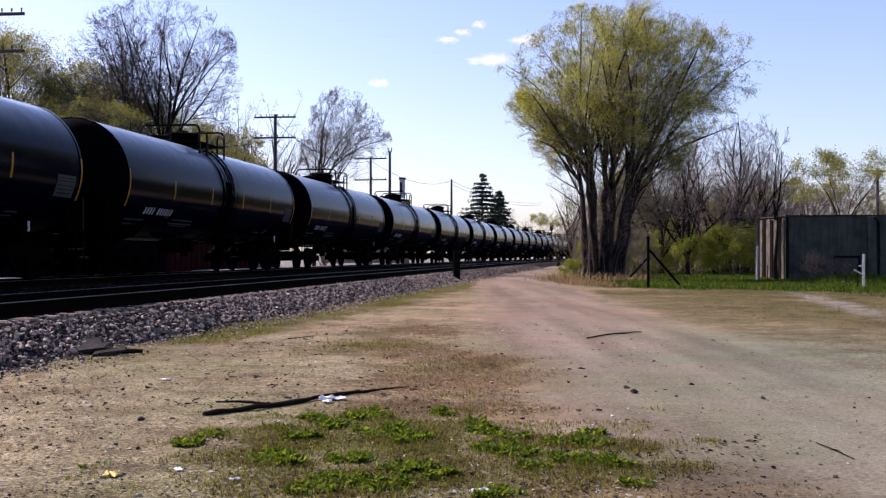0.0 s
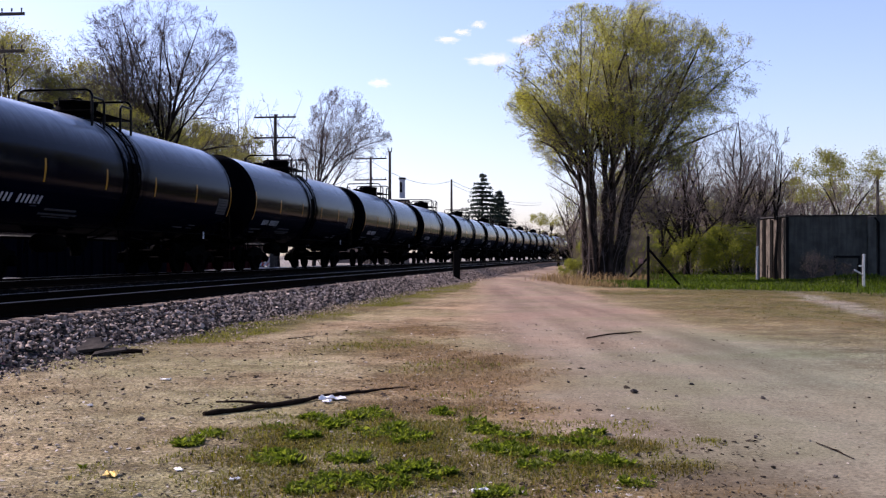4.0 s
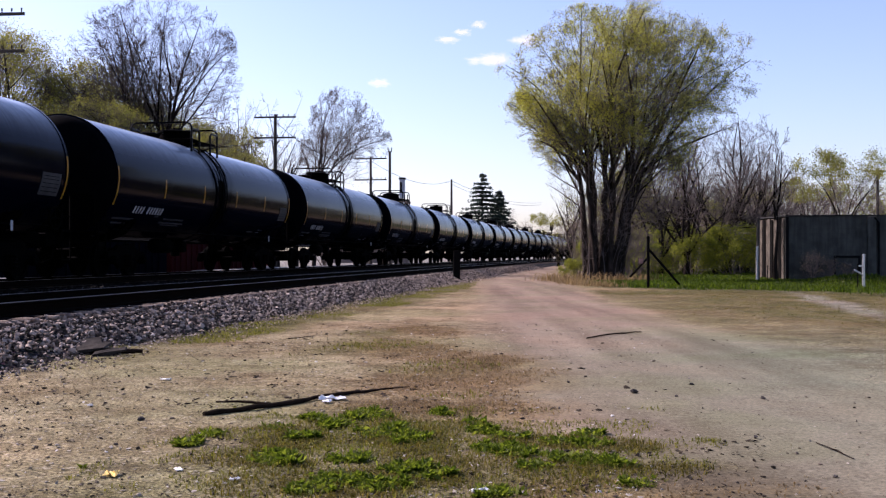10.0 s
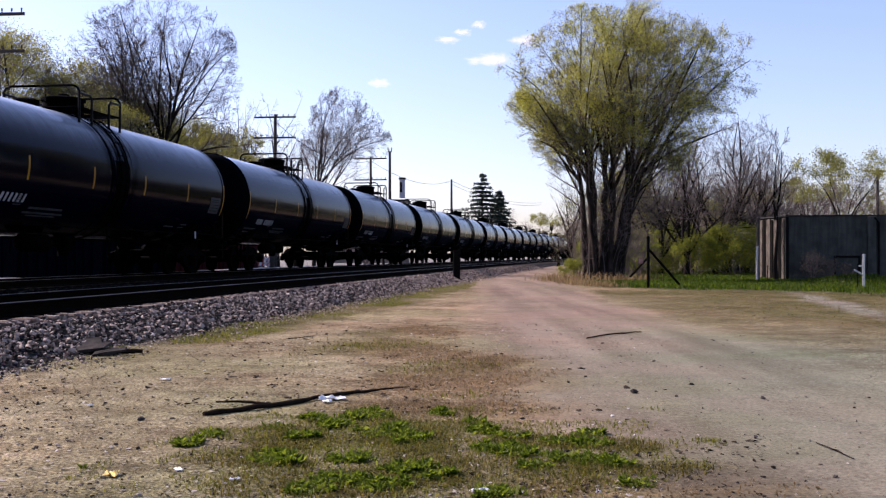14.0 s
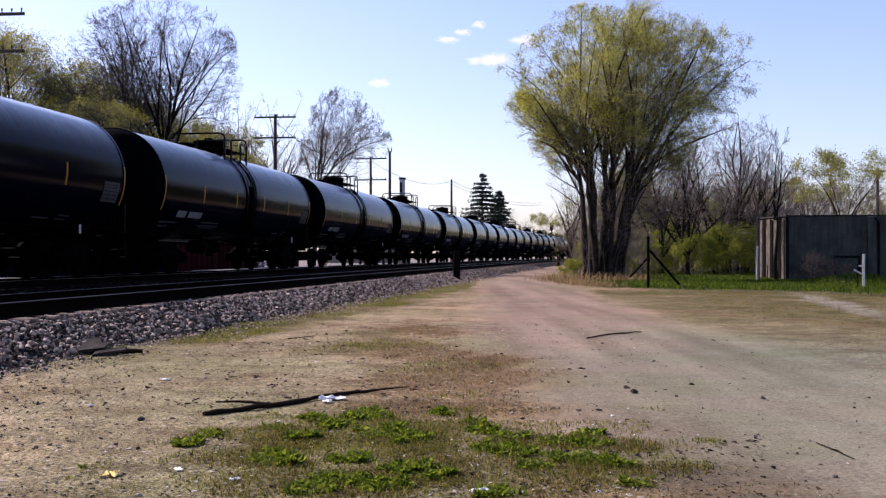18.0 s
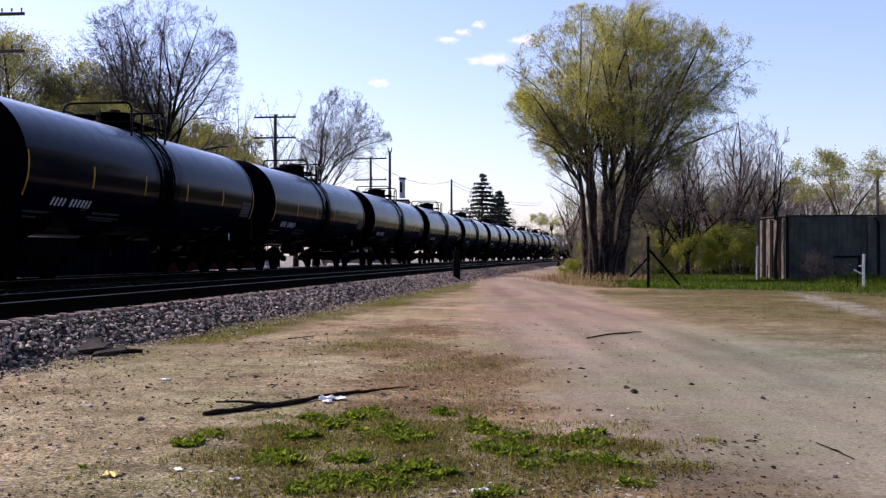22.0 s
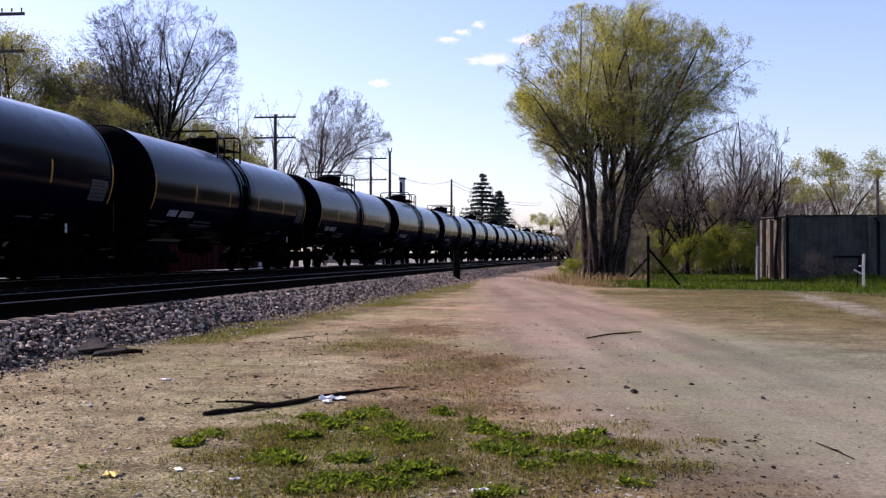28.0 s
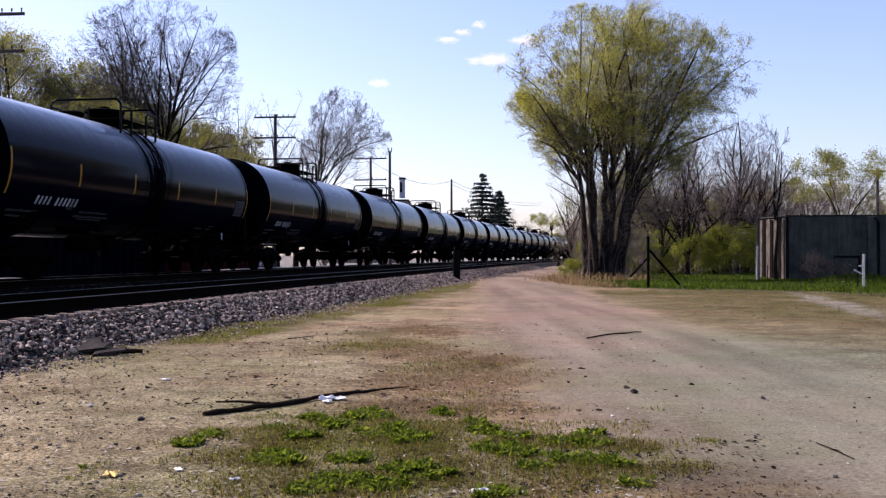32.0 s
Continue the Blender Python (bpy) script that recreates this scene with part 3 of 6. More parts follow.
def make_tracks():
    bed = thing("ballast_bed", Matrix(), "grey crushed-stone ballast under two railway tracks", "ballast", kind="structure")
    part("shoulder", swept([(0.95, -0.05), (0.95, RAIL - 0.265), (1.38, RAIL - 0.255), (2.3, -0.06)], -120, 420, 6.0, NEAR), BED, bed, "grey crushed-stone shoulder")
    part("track_bed", swept([(-10.6, -0.05), (-8.2, RAIL - 0.2), (0.948, RAIL - 0.2), (0.948, -0.05)], -120, 420, 6.0, NEAR), SHADED_STONE, bed, "stone bed darkened with painted shade")
    for s0, s1 in ((12, 31), (48, 84)):
        part("gravel_apron", swept([(-11.7, -0.05), (-10.9, 0.405), (-8.3, 0.405), (-8.21, 0.3), (-8.21, -0.05)], s0, s1, 3.0, NEAR), PALE_GRAVEL, bed,
             "pale sunlit gravel beyond the tracks")
    rng = np.random.default_rng(3)
    spots = []
    for s0, s1, per_m in ((6, 22, 600), (22, 36, 460), (36, 60, 300), (60, 95, 110)):
        n = int((s1 - s0) * per_m)
        for s, r, k in zip(rng.uniform(s0, s1, n), 1.33 + 1.75 * rng.uniform(0, 1, n) ** 1.25, rng.uniform(0.0, 1.0, n)):
            if r > 2.1 and k > 0.9 - (r - 2.1) * 1.1:
                continue
            x, y, _ = track(s, NEAR + r)
            spots.append((x, y, max(bed_height(r), 0.0) + 0.008, 0.029 + 0.052 * k ** 3 + (0.02 if s > 36 else 0)))
    # stones kicked up between the ends of the ties
    for s, r, k in zip(rng.uniform(6, 60, 2600), rng.uniform(0.98, 1.4, 2600), rng.uniform(0.0, 1.0, 2600)):
        x, y, _ = track(s, NEAR + r)
        spots.append((x, y, RAIL - 0.22 + 0.05 * k * k, 0.03 + 0.04 * k))
    shaded = []
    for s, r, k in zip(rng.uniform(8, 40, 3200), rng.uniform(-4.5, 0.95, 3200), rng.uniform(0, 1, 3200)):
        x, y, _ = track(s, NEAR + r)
        shaded.append((x, y, RAIL - 0.185, 0.05 + 0.05 * k))
    tagged(part("oily_stone", rocks("oily_stone", shaded, SHADED_STONE, rng), SHADED_STONE, bed), kind="stuff")
    tagged(part("crushed_stone", rocks("crushed_stone", spots, BALLAST_STONE, rng), BALLAST_STONE, bed), kind="stuff")

    rail_web = [(-0.07, 0.0), (-0.07, 0.02), (-0.012, 0.035), (-0.012, 0.125), (-0.034, 0.135), (-0.034, 0.158),
                (0.034, 0.158), (0.034, 0.135), (0.012, 0.125), (0.012, 0.035), (0.07, 0.02), (0.07, 0.0)]
    for name, off, label in (("railway_track", NEAR, "empty railway track with shiny rails on dark ties"),
                             ("railway_track", 0.0, "railway track that carries the tank train")):
        t = thing(name, Matrix(), label, "railway track", "two parallel tracks", "structure")
        for side in (-0.755, 0.755):
            rail = part("rail", swept([(r, z + RAIL - 0.165) for r, z in rail_web], -60, 420, 8.0, off + side), RAIL_STEEL, t)
            part("rail_head", swept([(-0.026, RAIL - 0.006), (-0.026, RAIL), (0.026, RAIL), (0.026, RAIL - 0.006)], -60, 420, 8.0, off + side),
                 RAIL_HEAD, rail, "polished running surface")
    return bed


make_tracks()


# ---- the train ----
TANK_R, TANK_Z, HALF = 1.6, 2.6, 7.65      # shell radius, height of its axis over the rails, half the straight length


def patch(x0, x1, z0, z1, lift=0.006, cuts=4):
    """A thin curved plate laid on the camera side of the shell."""
    a0, a1 = math.asin((z0 - TANK_Z) / TANK_R), math.asin((z1 - TANK_Z) / TANK_R)
    vs, fs = [], []
    for r in (TANK_R + lift, TANK_R + 0.001):
        for i in range(cuts + 1):
            a = a0 + (a1 - a0) * i / cuts
            vs += [(x0, -r * math.cos(a), TANK_Z + r * math.sin(a)), (x1, -r * math.cos(a), TANK_Z + r * math.sin(a))]
    k = 2 * (cuts + 1)
    for i in range(cuts):
        fs.append((2 * i, 2 * i + 1, 2 * i + 3, 2 * i + 2))
        fs += [(2 * i, 2 * i + 2, k + 2 * i + 2, k + 2 * i), (2 * i + 1, k + 2 * i + 1, k + 2 * i + 3, 2 * i + 3)]
    fs += [(0, k, k + 1, 1), (2 * cuts, 2 * cuts + 1, k + 2 * cuts + 1, k + 2 * cuts)]
    return Geo().add(vs, fs)


def bars(rows, lift=0.007):
    """Small stencil strokes: rows of (x0, x1, z0, z1) on the shell."""
    g = Geo()
    for x0, x1, z0, z1 in rows:
        q = patch(x0, x1, z0, z1, lift, 1)
        g.add(q.v, q.f)
    return g


def make_wheelset(parent, x):
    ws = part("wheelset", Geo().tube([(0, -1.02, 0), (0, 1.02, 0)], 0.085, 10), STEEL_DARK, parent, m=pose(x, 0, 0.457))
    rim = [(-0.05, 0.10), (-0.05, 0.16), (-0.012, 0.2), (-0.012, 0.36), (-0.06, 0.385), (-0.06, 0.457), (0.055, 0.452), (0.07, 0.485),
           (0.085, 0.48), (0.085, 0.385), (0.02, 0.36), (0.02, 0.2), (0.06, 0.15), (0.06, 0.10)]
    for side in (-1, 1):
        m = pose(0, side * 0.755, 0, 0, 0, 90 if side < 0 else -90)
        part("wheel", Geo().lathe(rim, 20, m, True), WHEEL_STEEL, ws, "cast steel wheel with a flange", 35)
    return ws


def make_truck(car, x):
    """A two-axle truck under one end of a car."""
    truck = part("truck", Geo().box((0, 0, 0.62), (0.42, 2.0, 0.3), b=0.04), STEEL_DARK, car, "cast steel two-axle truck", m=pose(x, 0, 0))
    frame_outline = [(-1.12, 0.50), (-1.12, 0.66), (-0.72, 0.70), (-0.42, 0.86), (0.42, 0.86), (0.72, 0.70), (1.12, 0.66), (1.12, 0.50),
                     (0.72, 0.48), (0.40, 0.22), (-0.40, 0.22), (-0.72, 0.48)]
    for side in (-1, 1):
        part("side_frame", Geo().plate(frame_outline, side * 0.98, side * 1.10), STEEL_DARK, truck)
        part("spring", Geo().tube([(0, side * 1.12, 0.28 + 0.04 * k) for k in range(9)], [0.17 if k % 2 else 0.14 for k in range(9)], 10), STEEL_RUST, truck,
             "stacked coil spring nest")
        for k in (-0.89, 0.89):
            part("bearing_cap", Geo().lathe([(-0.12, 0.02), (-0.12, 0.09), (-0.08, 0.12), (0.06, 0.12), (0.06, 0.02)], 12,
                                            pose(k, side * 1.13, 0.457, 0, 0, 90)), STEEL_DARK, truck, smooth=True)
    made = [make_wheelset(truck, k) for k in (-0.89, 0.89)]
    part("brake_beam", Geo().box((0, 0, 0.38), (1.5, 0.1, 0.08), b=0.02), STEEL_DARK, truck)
    return truck, made


def railing(points, r=0.024):
    return Geo().tube(points, r, 6)


def make_car():
    car = thing("tank_car", Matrix(), "black railway tank car with railed top platform", "tank car", "tank cars of the train")
    # shell: a long drum, slightly lower at its ends, with domed heads
    n, vs, fs = 48, [], []
    prof = [(-HALF, 0.0), (-5.0, 0.0), (-2.2, 0.0), (-0.02, 0.0), (0.02, 0.0), (2.2, 0.0), (5.0, 0.0), (HALF, 0.0)]
    for x, dz in prof:
        vs += [(x, TANK_R * math.cos(2 * math.pi * k / n), TANK_Z + dz + TANK_R * math.sin(2 * math.pi * k / n)) for k in range(n)]
    for i in range(len(prof) - 1):
        fs += [(i * n + k, i * n + (k + 1) % n, (i + 1) * n + (k + 1) % n, (i + 1) * n + k) for k in range(n)]
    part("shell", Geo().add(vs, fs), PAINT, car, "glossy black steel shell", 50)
    for side in (-1, 1):
        dome = [(0.0, TANK_R - 0.004)] + [(0.10 + 0.72 * math.sin(a), (TANK_R - 0.03) * math.cos(a)) for a in np.linspace(0.0, 1.54, 12)]
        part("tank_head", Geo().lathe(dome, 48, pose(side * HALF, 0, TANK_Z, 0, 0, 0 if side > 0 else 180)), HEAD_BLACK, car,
             "domed black tank end darkened for shade", 60)
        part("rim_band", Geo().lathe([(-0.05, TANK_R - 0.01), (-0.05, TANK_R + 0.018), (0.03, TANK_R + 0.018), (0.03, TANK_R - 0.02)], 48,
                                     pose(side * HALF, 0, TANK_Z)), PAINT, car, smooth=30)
        a0, a1 = math.asin(-0.72 / TANK_R), math.asin(0.25 / TANK_R)
        hoop = Geo()
        pts = [(side * (HALF - 0.01), -(TANK_R + 0.024) * math.cos(a), TANK_Z + (TANK_R + 0.024) * math.sin(a)) for a in np.linspace(a0, a1, 7)]
        for p, q in zip(pts, pts[1:]):
            hoop.add([(p[0] - 0.035, p[1], p[2]), (p[0] + 0.035, p[1], p[2]), (q[0] + 0.035, q[1], q[2]), (q[0] - 0.035, q[1], q[2])], [(0, 1, 2, 3)])
            hoop.add([(p[0] - 0.035, p[1] + 0.012, p[2]), (p[0] + 0.035, p[1] + 0.012, p[2]), (q[0] + 0.035, q[1] + 0.012, q[2]),
                      (q[0] - 0.035, q[1] + 0.012, q[2])], [(0, 1, 2, 3)])
        part("reflective_stripe", hoop, YELLOW, car, "yellow reflective edge stripe")
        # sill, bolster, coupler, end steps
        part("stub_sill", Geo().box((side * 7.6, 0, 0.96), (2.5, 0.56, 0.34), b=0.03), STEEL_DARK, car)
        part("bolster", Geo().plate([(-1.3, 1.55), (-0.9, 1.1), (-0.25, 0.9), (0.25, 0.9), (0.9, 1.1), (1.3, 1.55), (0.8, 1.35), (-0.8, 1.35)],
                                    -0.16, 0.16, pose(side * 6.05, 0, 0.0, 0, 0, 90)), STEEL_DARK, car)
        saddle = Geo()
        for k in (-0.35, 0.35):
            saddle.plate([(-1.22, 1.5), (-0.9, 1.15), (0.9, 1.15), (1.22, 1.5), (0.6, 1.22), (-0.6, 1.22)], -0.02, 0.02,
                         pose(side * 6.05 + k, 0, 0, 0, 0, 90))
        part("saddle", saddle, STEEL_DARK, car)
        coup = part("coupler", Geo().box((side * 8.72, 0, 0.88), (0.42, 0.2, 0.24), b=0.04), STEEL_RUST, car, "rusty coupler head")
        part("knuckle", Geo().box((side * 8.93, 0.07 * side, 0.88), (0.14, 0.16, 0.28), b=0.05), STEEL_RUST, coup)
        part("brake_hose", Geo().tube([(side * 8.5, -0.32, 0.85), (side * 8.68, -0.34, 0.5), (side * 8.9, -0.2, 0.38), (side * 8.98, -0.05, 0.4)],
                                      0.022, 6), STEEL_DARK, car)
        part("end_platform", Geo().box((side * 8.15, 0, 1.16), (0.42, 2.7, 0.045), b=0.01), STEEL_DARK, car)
        part("end_railing", railing([(side * 8.34, -1.32, 1.18), (side * 8.34, -1.32, 2.0), (side * 8.34, -1.15, 2.12), (side * 8.34, 1.15, 2.12),
                                     (side * 8.34, 1.32, 2.0), (side * 8.34, 1.32, 1.18)]), STEEL_DARK, car)
        for yy in (-1.36, 1.36):
            lad = part("corner_ladder", Geo().tube([(side * 7.86, yy, 0.45), (side * 7.86, yy, 1.75)], 0.02, 6)
                       .tube([(side * 8.28, yy, 0.45), (side * 8.28, yy, 1.95)], 0.02, 6), STEEL_DARK, car)
            for z in (0.46, 0.8, 1.14, 1.48):
                part("rung", Geo().tube([(side * 7.86, yy, z), (side * 8.28, yy, z)], 0.015, 5), STEEL_DARK, lad)
    for x in (-4.55, -1.5, 1.5, 4.6):
        part("reflective_stripe", patch(x - 0.038, x + 0.038, 2.2, 2.72), YELLOW, car, "yellow reflective tape strip")
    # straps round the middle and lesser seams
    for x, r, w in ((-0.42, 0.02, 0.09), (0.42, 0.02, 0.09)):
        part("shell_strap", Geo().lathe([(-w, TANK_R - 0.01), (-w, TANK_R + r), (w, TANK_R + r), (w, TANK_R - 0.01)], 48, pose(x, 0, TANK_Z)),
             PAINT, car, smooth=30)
    part("tread_panel", patch(-0.26, 0.26, 1.5, 3.0, 0.012, 6), STEEL_DARK, car, "matt black strip behind the ladder")
    # stencils: one stroke a character, their wording left out
    x = -6.25
    for k in range(11):
        if k != 4:
            part("stencil_mark", bars([(x, x + 0.085, 1.72, 1.9)]), STENCIL, car, "white stencilled mark as a plain bar")
        x += 0.18
    small = [(-7.2, -5.9, 1.53, 1.575), (-7.05, -5.95, 1.42, 1.455), (-4.0, -2.5, 1.60, 1.645), (-4.15, -2.35, 1.50, 1.54), (-3.9, -2.6, 1.45, 1.475)]
    small += [(-4.72, -4.42, z, z + 0.02) for z in (1.66, 1.71, 1.76, 1.81, 1.86)] + [(3.9, 4.6, 1.42, 1.45), (5.0, 5.5, 1.5, 1.525), (4.95, 5.4, 1.42, 1.44)]
    tagged(part("stencil_writing", bars(small), PANEL, car, "small pale stencilled lines"), kind="stuff")
    panel = part("data_panel", patch(6.55, 7.4, 1.92, 2.42, 0.012), PANEL, car, "grey consolidated stencil panel")
    tagged(part("panel_writing", bars([(6.62, 7.32, z, z + 0.012) for z in (2.0, 2.09, 2.18, 2.27, 2.34)], 0.014), STEEL_DARK, panel), kind="stuff")
    part("placard", Geo().box((5.5, -1.46, 1.2), (0.09, 0.02, 0.22), b=0.006), STENCIL, car, "narrow white placard plate")
    # top fittings
    house = part("protective_housing", Geo().lathe([(0.0, 0.52), (0.42, 0.52), (0.44, 0.56), (0.5, 0.56), (0.52, 0.5), (0.56, 0.2), (0.565, 0.01)], 20,
                                                   pose(0, 0, 4.12, 0, -90, 0)), STEEL_DARK, car, "black valve housing", 40)
    part("housing_lid", Geo().lathe([(0.565, 0.0), (0.565, 0.16), (0.62, 0.14), (0.63, 0.0)], 12, pose(0, 0, 4.12, 0, -90, 0)), STEEL_DARK, house)
    part("hinge_bolt", Geo().tube([(-0.54, 0.2, 4.5), (-0.54, 0.2, 4.68)], 0.02, 6), RAIL_PAINT, house)
    part("manway", Geo().lathe([(0.0, 0.3), (0.22, 0.3), (0.24, 0.34), (0.3, 0.34), (0.34, 0.25), (0.35, 0.01)], 18, pose(-1.25, 0.35, 4.12, 0, -90, 0)),
               STEEL_DARK, car, smooth=40)
    part("walkway", Geo().box((0.85, 0, 4.26), (0.62, 2.0, 0.04), b=0.008), STEEL_DARK, car, "steel grating walkway")
    part("walkway", Geo().box((-0.85, 0, 4.26), (0.5, 2.0, 0.04), b=0.008), STEEL_DARK, car, "steel grating walkway")
    for yy in (-0.95, 0.95):
        part("walkway", Geo().box((0.0, yy * 0.88, 4.24), (1.2, 0.36, 0.04), b=0.008), STEEL_DARK, car, "steel grating walkway")
    for x in (-1.12, 1.18):
        part("railing_hoop", railing([(x, -1.0, 3.86), (x, -1.0, 4.65), (x, -0.94, 4.75), (x, -0.84, 4.79), (x, 0.84, 4.79), (x, 0.94, 4.75),
                                      (x, 1.0, 4.65), (x, 1.0, 3.86)], 0.034), RAIL_PAINT, car, "pipe safety railing")
    for yy in (-1.0, 1.0):
        part("side_railing", railing([(-1.12, yy, 4.6), (-0.55, yy, 4.6), (-0.45, yy, 4.52), (-0.45, yy, 3.86)], 0.034), RAIL_PAINT, car)
        part("side_railing", railing([(1.18, yy, 4.6), (0.62, yy, 4.6), (0.52, yy, 4.52), (0.52, yy, 3.86)], 0.034), RAIL_PAINT, car)
        # side ladder from the walkway down the drum
        a = np.linspace(1.02, -0.75, 9)
        lad = Geo()
        for x in (-0.22, 0.22):
            lad.tube([(x, math.copysign((TANK_R + 0.11) * math.cos(k), yy), TANK_Z + (TANK_R + 0.11) * math.sin(k)) for k in a] +
                     [(x, math.copysign(1.36, yy), 0.62)], 0.024, 6)
        ladder = part("side_ladder", lad, STEEL_DARK, car, "black steel side ladder")
        for k in np.linspace(0.95, -0.75, 9):
            part("rung", Geo().tube([(-0.22, math.copysign((TANK_R + 0.11) * math.cos(k), yy), TANK_Z + (TANK_R + 0.11) * math.sin(k)),
                                     (0.22, math.copysign((TANK_R + 0.11) * math.cos(k), yy), TANK_Z + (TANK_R + 0.11) * math.sin(k))], 0.015, 5),
                 STEEL_DARK, ladder)
        part("grab_rail", railing([(-7.6, yy * 1.42, 1.24), (-3.0, yy * 1.44, 1.24), (3.0, yy * 1.44, 1.24), (7.6, yy * 1.42, 1.24)], 0.02), STEEL_DARK, car)
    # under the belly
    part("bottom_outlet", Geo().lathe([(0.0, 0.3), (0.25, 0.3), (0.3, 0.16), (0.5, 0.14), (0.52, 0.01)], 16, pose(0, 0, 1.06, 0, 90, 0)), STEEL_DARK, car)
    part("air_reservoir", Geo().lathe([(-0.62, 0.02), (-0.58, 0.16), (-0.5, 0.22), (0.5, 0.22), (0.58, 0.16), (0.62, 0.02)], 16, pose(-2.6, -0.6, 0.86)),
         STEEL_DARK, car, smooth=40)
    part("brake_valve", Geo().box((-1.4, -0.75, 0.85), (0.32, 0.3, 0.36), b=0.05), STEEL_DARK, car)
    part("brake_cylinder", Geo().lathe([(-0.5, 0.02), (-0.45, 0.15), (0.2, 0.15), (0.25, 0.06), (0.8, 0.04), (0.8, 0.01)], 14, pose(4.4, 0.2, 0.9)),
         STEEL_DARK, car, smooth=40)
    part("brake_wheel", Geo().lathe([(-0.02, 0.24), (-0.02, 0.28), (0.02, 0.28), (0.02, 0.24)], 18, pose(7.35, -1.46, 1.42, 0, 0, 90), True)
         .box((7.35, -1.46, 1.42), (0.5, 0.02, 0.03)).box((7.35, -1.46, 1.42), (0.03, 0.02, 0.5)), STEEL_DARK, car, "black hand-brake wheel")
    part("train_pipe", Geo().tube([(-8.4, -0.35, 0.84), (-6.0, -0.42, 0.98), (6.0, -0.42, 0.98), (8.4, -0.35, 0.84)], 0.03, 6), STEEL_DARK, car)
    for x in (-6.05, 6.05):
        make_truck(car, x)
    return car


FIRST, COUNT = -17, 37


def car_rows(k):
    """Times and poses of the k-th car on the curved track."""
    rows = []
    for i in range(17):
        t = 2.0 * i
        s = (PHASE + k) * CAR + CAR / 2 - SPEED * (t - 23.0)
        rows.append((t, on_track(s, 0.0, RAIL)))
    return rows


CARS = [make_car()]
for _k in range(1, COUNT):
    CARS.append(copy_thing(CARS[0], Matrix()))
for _k, _c in enumerate(CARS):
    _c.matrix_basis = car_rows(FIRST + _k)[0][1]


def motions():
    for k, c in enumerate(CARS):
        walk(c, car_rows(FIRST + k))
    # wheels roll without slip; alike wheelsets share their keys
    turn = math.degrees(SPEED / 0.457)
    lead = {}
    for c in CARS:
        for o in c.children_recursive:
            if o.name.split(".")[0] != "wheelset":
                continue
            x = round(o.location.x, 2)
            if x not in lead:
                walk(o, [(i / FPS, pose(x, 0, 0.457, 0, -turn * i / FPS % 360.0, 0)) for i in range(frame(32.0))])
                lead[x] = o
            else:
                o.rotation_mode = "QUATERNION"
                keys = o.animation_data_create()
                keys.action = lead[x].animation_data.action
                keys.action_slot = lead[x].animation_data.action_slot


# ---- trees ----
def tubes(name, segs, material, sides, smooth=True):
    """Tapered twigs from rows of (x0, y0, z0, x1, y1, z1, r0, r1) as one mesh."""
    a = np.asarray(segs, float)
    p0, p1, r = a[:, :3], a[:, 3:6], a[:, 6:8]
    d = p1 - p0
    d /= np.maximum(np.linalg.norm(d, axis=1, keepdims=True), 1e-6)
    ref = np.where(np.abs(d[:, 2:3]) < 0.9, np.array([[0, 0, 1.0]]), np.array([[1.0, 0, 0]]))
    u = np.cross(d, ref)
    u /= np.linalg.norm(u, axis=1, keepdims=True)
    w = np.cross(d, u)
    ang = 2 * np.pi * np.arange(sides) / sides
    ring = u[:, None] * np.cos(ang)[None, :, None] + w[:, None] * np.sin(ang)[None, :, None]
    v = np.concatenate([p0[:, None] + ring * r[:, None, :1], p1[:, None] + ring * r[:, None, 1:]], 1)
    k = np.arange(sides)
    q = np.stack([k, (k + 1) % sides, (k + 1) % sides + sides, k + sides], -1)
    faces = (q[None] + (2 * sides) * np.arange(len(a))[:, None, None]).reshape(-1, 4)
    return arrays(name, v.reshape(-1, 3), faces, material, smooth)


def leaves(name, centres, size, material, rng, spread=0.05, each=1):
    """Small folded leaves strewn about the centres."""
    c = np.repeat(np.asarray(centres, float), each, 0)
    n = len(c)
    c = c + rng.normal(0, spread, (n, 3))
    a = rng.normal(0, 1, (n, 3))
    a /= np.linalg.norm(a, axis=1, keepdims=True)
    b = np.cross(a, rng.normal(0, 1, (n, 3)))
    b /= np.linalg.norm(b, axis=1, keepdims=True)
    s = size * rng.uniform(0.6, 1.4, (n, 1))
    v = np.stack([c - a * s, c + b * s * 0.45, c + a * s, c - b * s * 0.45], 1).reshape(-1, 3)
    return arrays(name, v, np.arange(4 * n).reshape(n, 4), material)


